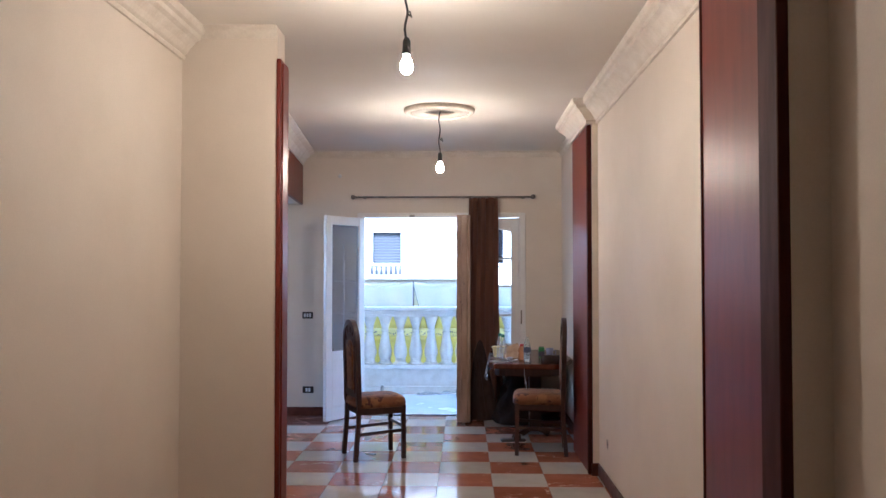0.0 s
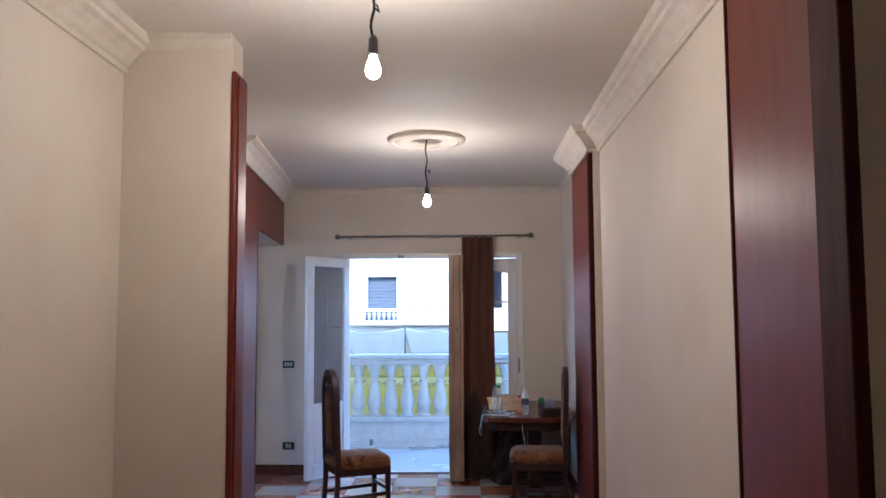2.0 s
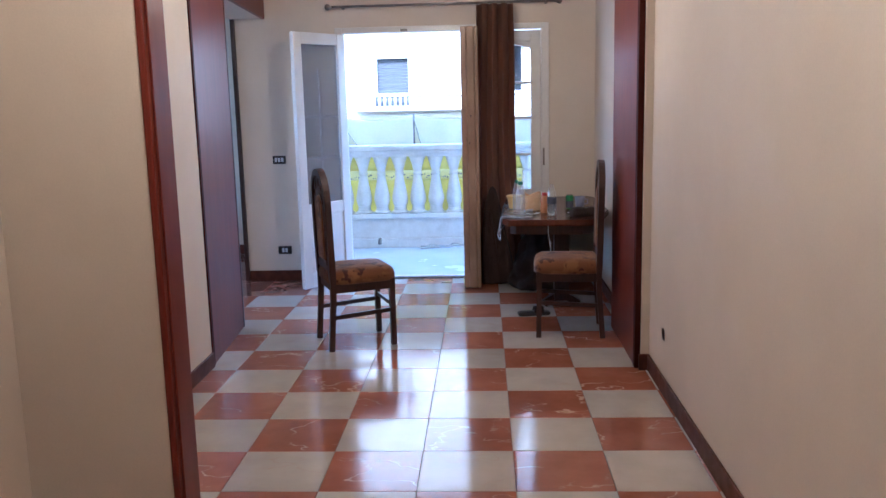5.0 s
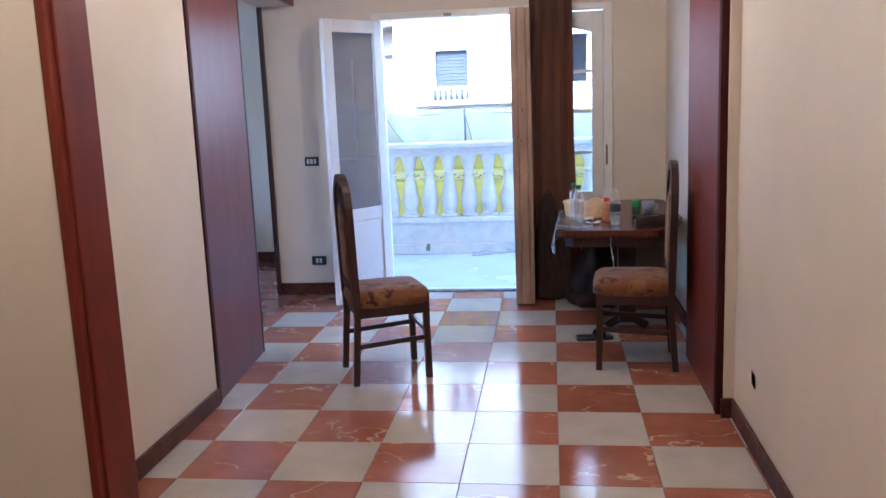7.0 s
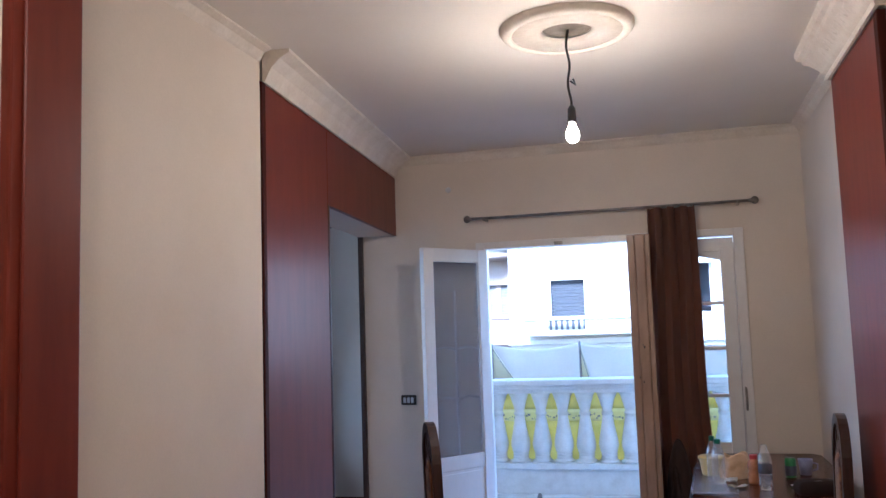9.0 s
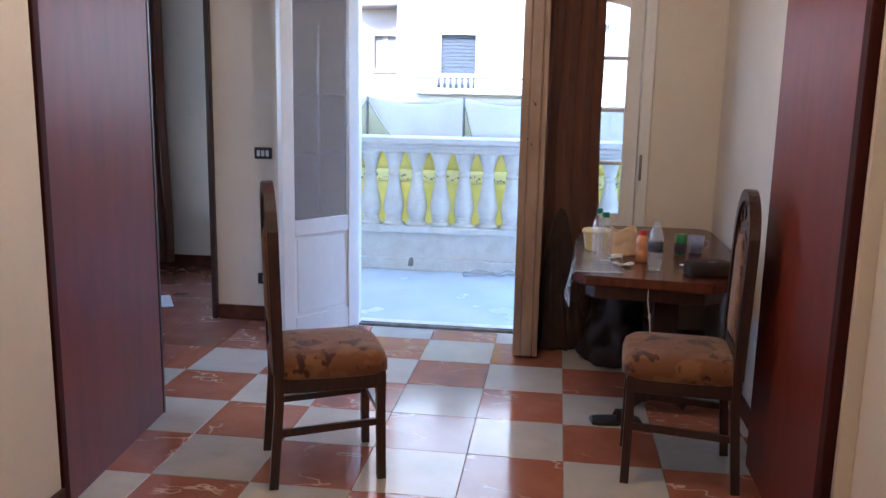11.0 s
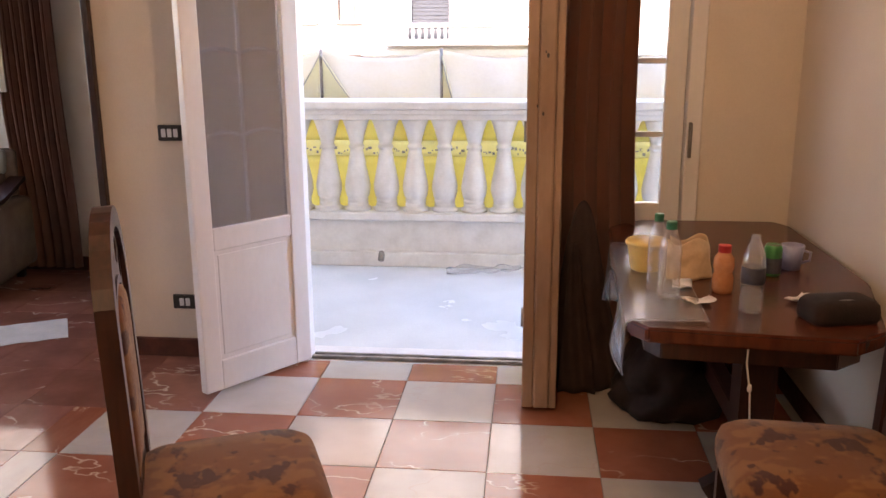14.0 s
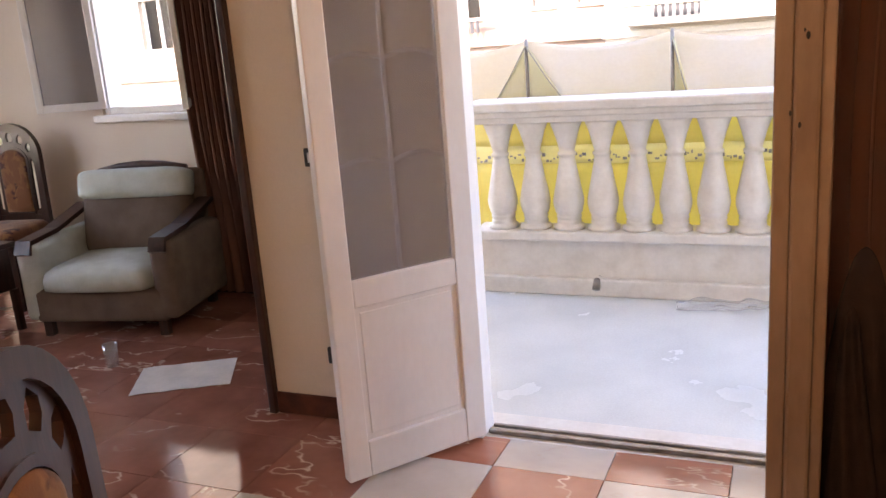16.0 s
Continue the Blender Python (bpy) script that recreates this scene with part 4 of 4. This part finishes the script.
def dining_chair(m, label, group):
    """Faces +x, back at -x; origin on the floor under the seat."""
    c = thing("dining_chair", m, label, "chair", group)
    part("seat", pad(0.222, 0.208, 0.425, 0.525), SEATCLOTH, c, "brown floral upholstered seat", True)
    for a in ((-0.205, 0.205, -0.195, -0.172), (-0.205, 0.205, 0.172, 0.195), (0.178, 0.203, -0.172, 0.172), (-0.203, -0.178, -0.172, 0.172)):
        part("seat_rail", box(*a, 0.375, 0.432, 0.004), DARKWOOD, c)
    for sx, sy in ((0.186, -0.178), (0.186, 0.178)):
        part("leg", sweep([(sx, sy, 0.44), (sx, sy, 0.30), (sx + 0.004, sy, 0.0)], 0.0165, 0.018, (1, 0, 0)), DARKWOOD, c)
    for sy in (-0.182, 0.182):
        part("leg", sweep([(-0.20, sy, 0.48), (-0.20, sy, 0.33), (-0.225, sy, 0.0)], 0.017, 0.017, (1, 0, 0)), DARKWOOD, c)
        part("stretcher", sweep([(-0.21, sy * 0.985, 0.215), (0.18, sy * 0.985, 0.235)], 0.009, 0.013, (0, 1, 0)), DARKWOOD, c)
    part("stretcher", sweep([(0.186, -0.165, 0.27), (0.186, 0.165, 0.27)], 0.009, 0.012, (1, 0, 0)), DARKWOOD, c)
    back = part("backrest", sweep(arch_pts(0.182, 0.0, 0.50, 0.185), 0.020, 0.0225, (1, 0, 0)), DARKWOOD, c, "arched dark wooden back frame", m=pose(-0.20, 0, 0.455, 0, -1.5, 0) @ Matrix.Diagonal((1, 1, 0.985, 1)))
    rim = [(y, z) for _, y, z in arch_pts(0.172, 0.07, 0.50, 0.175)]
    holes = []
    for a in (28, 59, 90, 121, 152):
        def at(deg, q):
            w = radians(deg)
            i, o = (0.112 * math.cos(w), 0.46 + 0.09 * math.sin(w)), (0.172 * math.cos(w), 0.50 + 0.175 * math.sin(w))
            return (i[0] + (o[0] - i[0]) * q, i[1] + (o[1] - i[1]) * q)
        holes.append([at(a - 8, 0.30), at(a + 8, 0.30), at(a + 10, 0.55), at(a + 5, 0.80), at(a - 6, 0.74), at(a - 10, 0.55)])
    for s in (-1, 1):
        holes.append([(s * 0.122, 0.12), (s * 0.150, 0.14), (s * 0.152, 0.30), (s * 0.150, 0.44), (s * 0.138, 0.475), (s * 0.124, 0.44), (s * 0.121, 0.30)])
    part("pierced_board", pierced(rim, holes, 0.009), DARKWOOD, back, "carved board with pierced openings")
    inner = [(y, z) for _, y, z in arch_pts(0.106, 0.10, 0.46, 0.085, 14)]
    part("back_border", sweep([(0, y, z) for y, z in inner], 0.014, 0.009, (1, 0, 0), closed=True), DARKWOOD, back)
    for face in (-1, 1):
        part("back_pad", stuffed([(y * 0.93, 0.02 + z * 0.945) for y, z in inner], face * 0.009, face * 0.026), SEATCLOTH, back, "brown floral upholstered back pad", True)
    part("back_rail", sweep([(0, -0.17, 0.075), (0, 0.17, 0.075)], 0.012, 0.020, (1, 0, 0)), DARKWOOD, back)
    return c


CHAIRS = "dining chairs with arched backs"
dining_chair(pose(-0.755, 6.618, 0, 0, 0, 23), "dark wooden dining chair with floral seat on the checkered floor", CHAIRS)
dining_chair(pose(0.638, 6.82, 0, 0, 0, 176), "dark wooden dining chair with floral seat beside the table", CHAIRS)
dining_chair(pose(-4.75, 9.66, 0, 0, 0, -78), "dark wooden dining chair behind the salon armchair", CHAIRS)

# ---- dining table ----
TZ = 0.72
tbl = thing("dining_table", pose(0, 0, 0), "brown wooden table with cut corners pushed to the wall", "table")
ring = [(0.215, 7.19), (0.26, 7.12), (0.80, 7.06), (0.90, 7.14), (1.03, 7.62), (1.03, 8.50), (0.98, 8.585), (0.42, 8.585), (0.27, 8.44)]


def ply(outline, z0, z1, bevel):
    bm = bmesh.new()
    fs = bm.faces.new([bm.verts.new((x, y, z0)) for x, y in outline])
    top = bmesh.ops.extrude_face_region(bm, geom=[fs])
    bmesh.ops.translate(bm, vec=(0, 0, z1 - z0), verts=[v for v in top["geom"] if isinstance(v, bmesh.types.BMVert)])
    bmesh.ops.recalc_face_normals(bm, faces=bm.faces)
    bmesh.ops.bevel(bm, geom=list(bm.edges), offset=bevel, segments=2, affect="EDGES")
    return bm


cx, cy = 0.63, 7.83
part("tabletop", ply(ring, TZ - 0.045, TZ, 0.008), TABLEWOOD, tbl)
part("apron", ply([(cx + (x - cx) * 0.86, cy + (y - cy) * 0.90) for x, y in ring], TZ - 0.115, TZ - 0.045, 0.003), DARKWOOD, tbl)
for y in (7.50, 8.18):
    part("pedestal", sweep([(0.66, y, TZ - 0.115), (0.66, y, 0.40), (0.66, y, 0.06)], 0.055, 0.06, (1, 0, 0)), DARKWOOD, tbl)
    for s in (-1, 1):
        part("foot", sweep([(0.66, y, 0.10), (0.66 + s * 0.08, y, 0.06), (0.66 + s * 0.13, y, 0.027)], 0.03, 0.026, (0, 1, 0)), DARKWOOD, tbl)
part("brace", box(0.63, 0.69, 7.54, 8.14, 0.20, 0.28, 0.005), DARKWOOD, tbl)


def cover(u, v):
    d = v * (0.42 + 0.03 * math.sin(7 * u))
    y = 7.15 + 0.95 * u
    e = 0.215 + 0.055 * max(0, (y - 7.19)) / 1.25
    w = 0.010 * noise.noise((u * 8, v * 5, 3))
    if d < 0.22:
        return (e + 0.22 - d, y, TZ + 0.004 + (w + 0.010) * 0.6)
    f = d - 0.22
    return (e - 0.012 - 0.02 * math.sin(9 * u) * f / 0.16, y + 0.012 * math.sin(14 * u), TZ + 0.002 - f * (0.75 + 0.25 * math.sin(3 + 5 * u)))


single("plastic_table_cover", sheet(36, 20, cover, 0.002), FILM, pose(0, 0, 0), "thin clear plastic sheet draped over the table edge", "table cover", "", True)

# ---- things on the table ----
BOT = [(0, 0.0), (0.026, 0.0), (0.031, 0.006), (0.031, 0.05), (0.029, 0.056), (0.031, 0.062), (0.031, 0.105), (0.029, 0.110), (0.031, 0.118), (0.031, 0.140), (0.027, 0.165), (0.016, 0.192),
       (0.0125, 0.20), (0.0125, 0.216), (0, 0.216)]


def bottle(x, y, z, s, cap, label, level=0.0, band=None, girth=1.0):
    b = thing("water_bottle", pose(x, y, z) @ Matrix.Diagonal((s * girth, s * girth, s, 1)), label, "bottle", "plastic bottles on the table")
    part("body", lathe(BOT, 22), PET, b, "", True).visible_shadow = False
    if cap:
        part("cap", lathe([(0, 0.20), (0.0155, 0.20), (0.0155, 0.219), (0.013, 0.222), (0, 0.222)], 18), cap, b, "green screw cap")
    if level:
        part("water", lathe([(0, 0.003), (0.0285, 0.004), (0.0285, level), (0, level)], 22), WATER, b, "", True)
    if band:
        part("paper_label", lathe([(0.0316, 0.084), (0.0322, 0.085), (0.0322, 0.128), (0.0316, 0.129)], 22), band, b, "dark printed label", True)


bottle(0.330, 7.47, TZ + 0.006, 1.10, GREENCAP, "empty clear plastic water bottle with green cap", 0.0, None, 0.86)
bottle(0.354, 7.38, TZ + 0.006, 1.08, GREENCAP, "open clear plastic water bottle nearly empty", 0.012)
bottle(0.574, 7.29, TZ, 1.06, None, "open clear plastic bottle half full of water", 0.075, NAVY)
tub = thing("yellow_tub", pose(0.335, 7.72, TZ + 0.006, 0, 0, 20) @ Matrix.Diagonal((0.86, 0.86, 0.95, 1)), "yellow plastic food tub on the table", "tub")
part("body", lathe([(0, 0), (0.060, 0), (0.066, 0.01), (0.080, 0.095), (0.084, 0.10), (0.080, 0.104), (0.074, 0.10), (0.062, 0.02), (0, 0.015)], 28), TUBYEL, tub, "", True)
part("lid", lathe([(0, 0.112), (0.080, 0.110), (0.087, 0.104), (0.087, 0.094), (0.084, 0.094), (0, 0.106)], 28), TUBYEL, tub, "yellow lid", True)


def bag(u, v):
    w = 6.283 * u
    r = (0.075 + 0.012 * noise.noise((math.cos(w) * 2, math.sin(w) * 2, v * 4))) * (1 - 0.25 * v)
    return (r * 1.25 * math.cos(w), r * 0.75 * math.sin(w), 0.002 + 0.125 * v + 0.012 * math.sin(3 * w) * v)


single("paper_bag", sheet(40, 12, bag, 0.002), KRAFT, pose(0.46, 7.66, TZ, 0, 0, 25), "crumpled beige paper food bag standing on the table", "bag", "", True)
jar = thing("juice_bottle", pose(0.537, 7.49, TZ), "small orange juice bottle with red cap", "bottle")
part("body", lathe([(0, 0), (0.028, 0), (0.032, 0.01), (0.032, 0.05), (0.027, 0.065), (0.032, 0.08), (0.030, 0.11), (0.018, 0.128), (0.016, 0.135), (0, 0.135)], 22), JUICE, jar, "", True)
part("cap", lathe([(0, 0.128), (0.020, 0.128), (0.020, 0.150), (0, 0.152)], 18), REDCAP, jar, "red screw cap")
can = thing("drink_can", pose(0.742, 7.70, TZ) @ Matrix.Diagonal((0.88, 0.88, 0.88, 1)), "green printed drink can on the table", "can")
part("body", lathe([(0, 0), (0.026, 0.0), (0.033, 0.010), (0.033, 0.108), (0.027, 0.120), (0, 0.118)], 24), GREEN, can, "", True)
part("dark_band", lathe([(0.0333, 0.012), (0.0337, 0.013), (0.0337, 0.070), (0.0333, 0.071)], 24), NAVY, can, "dark printed band", True)
part("rim", lathe([(0.0255, 0.118), (0.0285, 0.119), (0.0285, 0.123), (0.0255, 0.123)], 24), STEEL, can, "silver rim", True)
mug = thing("blue_cup", pose(0.83, 7.79, TZ), "pale blue plastic cup", "cup")
part("body", lathe([(0, 0), (0.030, 0), (0.040, 0.085), (0.037, 0.085), (0.028, 0.006), (0, 0.006)], 22), LILAC, mug, "", True)
part("handle", sweep([(0.036, 0, 0.065), (0.062, 0, 0.058), (0.060, 0, 0.030), (0.034, 0, 0.022)], 0.005, 0.005, (0, 1, 0), 8), LILAC, mug, "", True)


def scrap(u, v):
    x, y = (u - 0.5) * 0.12, (v - 0.5) * 0.08
    return (x, y, 0.004 + 0.02 * abs(noise.noise((x * 22, y * 25, 0.8))) + 0.03 * (u - 0.5) ** 2)


for x, y, r in ((0.44, 7.36, 10), (0.75, 7.40, 40), (0.42, 7.52, 80)):
    single("paper_napkin", sheet(14, 10, scrap, 0.0015), PAPER, pose(x, y, TZ, 0, 0, r) @ Matrix.Diagonal((0.75, 0.75, 1, 1)), "crumpled white paper napkin on the table", "napkin", "napkins on the table", True)
pouch = thing("black_pouch", pose(0.80, 7.24, TZ, 0, 0, 12), "soft black pouch lying on the table", "pouch")
bm = pad(0.100, 0.062, 0.0, 0.070)
part("body", bm, DARKCLOTH, pouch, "", True)
part("zip", sweep([(-0.08, -0.03, 0.060), (0, -0.034, 0.066), (0.08, -0.03, 0.060)], 0.003, 0.003, (0, 0, 1), 6), STEEL, pouch)


def sack(u, v):
    w = 6.283 * u
    lump = noise.noise((math.cos(w) * 1.7, math.sin(w) * 1.7, v * 3 + 4)) + 0.5 * noise.noise((math.cos(w) * 4, math.sin(w) * 4, v * 8))
    r = (0.24 + 0.085 * lump) * (1.02 - 0.72 * v ** 1.6) * min(1, 0.78 + 2 * v)
    return (r * math.cos(w) + 0.06 * v, r * 0.9 * math.sin(w), 0.004 + 0.50 * v * (1 + 0.08 * math.sin(2 * w + 1)))


sackbag = thing("dark_bag", pose(0.50, 8.20, 0), "soft black bag on the floor under the table", "bag")
part("body", sheet(48, 24, sack, 0.003), DARKCLOTH, sackbag, "", True)
part("knot", pad(0.065, 0.055, 0.0, 0.07), DARKCLOTH, sackbag, "gathered top", True, pose(0.06, 0, 0.475))
for a in (35, 215):
    part("strap", sweep([(0.06, 0, 0.51), (0.06 + 0.10 * math.cos(radians(a)), 0.10 * math.sin(radians(a)), 0.55), (0.06 + 0.17 * math.cos(radians(a)), 0.16 * math.sin(radians(a)), 0.46)], 0.022, 0.004, (0, 0, 1)), DARKCLOTH, sackbag)


def shade_drop(u, v):
    w = 0.075 + 0.11 * (1 - v)
    return (0.165 + 0.02 * (1 - v) + w * (2 * u - 1), 8.405 - 0.04 * (1 - v) + 0.020 * math.sin(17 * u + 2 * v) * (1.1 - v), 0.004 + 0.86 * v - 0.22 * (2 * u - 1) ** 2 * v - 0.06 * u * v)


# dark sheets added in place of shade on the curtain's lower part
shade_sheets = thing("curtain_shade", pose(0, 0, 0), "dark sheets added as shade over the lower brown curtain", "cloth")
part("cloth", sheet(30, 24, shade_drop, 0.004), CURTAINSHADE, shade_sheets, "", True)
part("fold", sheet(16, 20, lambda u, v: (0.13 + 0.02 * (1 - v) + (0.03 + 0.05 * (1 - v)) * (2 * u - 1), 8.372 - 0.05 * (1 - v) + 0.012 * math.sin(11 * u + 3 * v), 0.004 + 0.66 * v - 0.12 * (2 * u - 1) ** 2 * v), 0.004),
     CURTAINSHADE, shade_sheets, "", True)
cable = thing("thin_cord", pose(0.55, 7.135, 0), "thin pale knotted cord hanging from the table edge", "cord")
part("strand", sweep([(-0.012, 0.0, TZ - 0.012), (-0.014, 0.0, 0.62), (0.002, 0.004, 0.53), (0.010, 0.006, 0.42), (0.004, 0.01, 0.30)], 0.0028, 0.0028, (1, 0, 0), 6), PAPER, cable, "", True)
part("knot", lathe([(0, -0.014), (0.006, -0.008), (0.007, 0.0), (0.005, 0.010), (0, 0.014)], 10), PAPER, cable, "", True, pose(0.0, 0.004, 0.545))
slip = thing("black_slipper", pose(0.44, 7.26, 0, 0, 0, 8), "black slipper on the floor under the chair", "slipper")
part("sole", pad(0.12, 0.042, 0.0, 0.028), BLACK, slip, "", True)
part("strap", sweep([(0.03, -0.042, 0.02), (0.035, -0.022, 0.055), (0.035, 0.022, 0.055), (0.03, 0.042, 0.02)], 0.034, 0.005, (1, 0, 0)), DARKCLOTH, slip, "", True)

# ---- salon things ----
arm = thing("armchair", pose(-3.66, 9.53, 0, 0, 0, 12) @ Matrix.Diagonal((0.97, 0.88, 0.93, 1)), "upholstered armchair, lit tops painted pale, shaded fronts brown, dark trim", "armchair")
part("base", box(-0.42, 0.42, -0.36, 0.40, 0.09, 0.30, 0.03, 3), ARMSHADED, arm, "", True)
part("seat_cushion", pad(0.35, 0.36, 0.29, 0.44), ARMLIT, arm, "", True, pose(0, -0.06, 0))
part("back_cushion", pad(0.36, 0.24, 0.0, 0.15), ARMSHADED, arm, "lower back cushion in the shaded brown tone", True, pose(0, 0.31, 0.58, 78, 0, 0))
part("head_cushion", pad(0.375, 0.10, 0.0, 0.17), ARMLIT, arm, "head roll in the lit pale tone", True, pose(0, 0.34, 0.81, 74, 0, 0))
part("back_frame", box(-0.42, 0.42, 0.36, 0.44, 0.10, 0.90, 0.03, 3), ARMSHADED, arm, "", True)
part("crest", sweep([(-0.30, 0.40, 0.90), (-0.15, 0.40, 0.93), (0, 0.40, 0.94), (0.15, 0.40, 0.93), (0.30, 0.40, 0.90)], 0.03, 0.025, (0, 1, 0), 8), DARKWOOD, arm, "dark wooden crest", True)
for s in (-1, 1):
    # left armrest gets the paler colour for the light on that side
    a = part("armrest", box(s * 0.42 - 0.07, s * 0.42 + 0.07, -0.36, 0.40, 0.10, 0.58, 0.045, 3), ARMSHADED if s > 0 else ARMLIT, arm, "", True)
    part("arm_cap", sweep([(s * 0.42, -0.37, 0.52), (s * 0.42, -0.34, 0.59), (s * 0.42, -0.05, 0.61), (s * 0.42, 0.36, 0.70)], 0.05, 0.014, (1, 0, 0)), DARKWOOD, a, "dark wooden arm cap")
    for y in (-0.31, 0.36):
        part("foot", sweep([(s * 0.37, y, 0.10), (s * 0.37, y, 0.0)], 0.025, 0.025, (1, 0, 0)), DARKWOOD, arm)
st = thing("side_table", pose(-4.42, 9.05, 0), "small dark wooden side table with papers", "side table")
part("tabletop", box(-0.22, 0.22, -0.22, 0.22, 0.50, 0.53, 0.006, 2), DARKWOOD, st)
part("drawer_box", box(-0.19, 0.19, -0.19, 0.19, 0.25, 0.50, 0.004), DARKWOOD, st)
for sx in (-0.18, 0.18):
    for sy in (-0.18, 0.18):
        part("leg", sweep([(sx, sy, 0.25), (sx, sy, 0)], 0.018, 0.018, (1, 0, 0)), DARKWOOD, st)
single("folded_paper", sheet(10, 8, lambda u, v: (0.2 * (u - 0.5), 0.26 * (v - 0.5), 0.003 + 0.008 * math.sin(3 * u)), 0.002), PAPER, pose(-4.42, 9.03, 0.531, 0, 0, 25), "folded white paper on the side table", "paper")
single("paper_sheet", sheet(16, 12, lambda u, v: (0.46 * (u - 0.5), 0.34 * (v - 0.5), 0.003 + 0.006 * abs(noise.noise((u * 3, v * 3, 9)))), 0.0015), PAPER, pose(-2.72, 8.84, 0, 0, 0, 30),
       "large pale paper sheet lying on the salon floor", "paper")
gl = thing("drinking_glass", pose(-3.2, 8.87, 0), "clear drinking glass standing on the salon floor", "glass")
part("body", lathe([(0, 0), (0.030, 0), (0.038, 0.12), (0.035, 0.12), (0.028, 0.01), (0, 0.01)], 22), PET, gl, "", True)

# ---- floor tiles ----
base = built("floor", box(-1.80, 1.3, -2.6, 8.61, -0.12, -0.006), GROUT, "red and white checkered tile floor", "floor")
base2 = built("floor_salon", box(-5.8, -1.80, 5.6, 10.10, -0.12, -0.006), GROUT, "dark red marbled tile floor of the salon", "floor")
TILE = 0.40
cuts = {}
for nm, mt in (("red", REDTILE), ("white", WHITETILE), ("brown", BROWNTILE)):
    bm = box(-TILE / 2 + 0.0014, TILE / 2 - 0.0014, -TILE / 2 + 0.0014, TILE / 2 - 0.0014, -0.007, 0.0, 0.0012)
    cuts[nm] = mesh_of("tile", bm, mt)


def lay(nm, x, y, parent, sy=1.0):
    ob = new("tile", cuts[nm])
    ob.parent = parent
    ob.matrix_basis = pose(x, y, random.uniform(-0.0006, 0.0), random.uniform(-0.05, 0.05), random.uniform(-0.05, 0.05), 0) @ Matrix.Diagonal((1, sy, 1, 1))


random.seed(11)
for i in range(-5, 3):
    for j in range(-19, 9):
        y0, y1 = 5.2 + TILE * j, min(5.2 + TILE * (j + 1), 8.608)
        if i == -5 and j > 6:
            continue
        lay("red" if (i + j) % 2 == 0 else "white", 0.2 + TILE * (i + 0.5), (y0 + y1) / 2, base, (y1 - y0) / TILE)
for j, y0, y1 in ((5, 7.2, 7.6), (6, 7.6, 8.0)):   # strip of cut tiles under the opening
    ob = new("tile", cuts["red" if j % 2 == 0 else "white"])
    ob.parent = base2
    ob.matrix_basis = pose(-1.8755, (y0 + y1) / 2, -0.0003) @ Matrix.Diagonal((0.375, 1, 1, 1))
for j, y1 in ((7, 8.4), (8, 8.608)):
    lay("brown", -1.6, (5.2 + TILE * j + y1) / 2, base, (y1 - 5.2 - TILE * j) / TILE)
for i in range(-15, -5):
    for j in range(1, 13):
        if i == -6 and j in (5, 6):
            ob = new("tile", cuts["brown"])
            ob.parent = base2
            ob.matrix_basis = pose(-2.0755, 5.2 + TILE * (j + 0.5), -0.0003) @ Matrix.Diagonal((0.62, 1, 1, 1))
            continue
        lay("brown", 0.2 + TILE * (i + 0.5), 5.2 + TILE * (j + 0.5), base2)
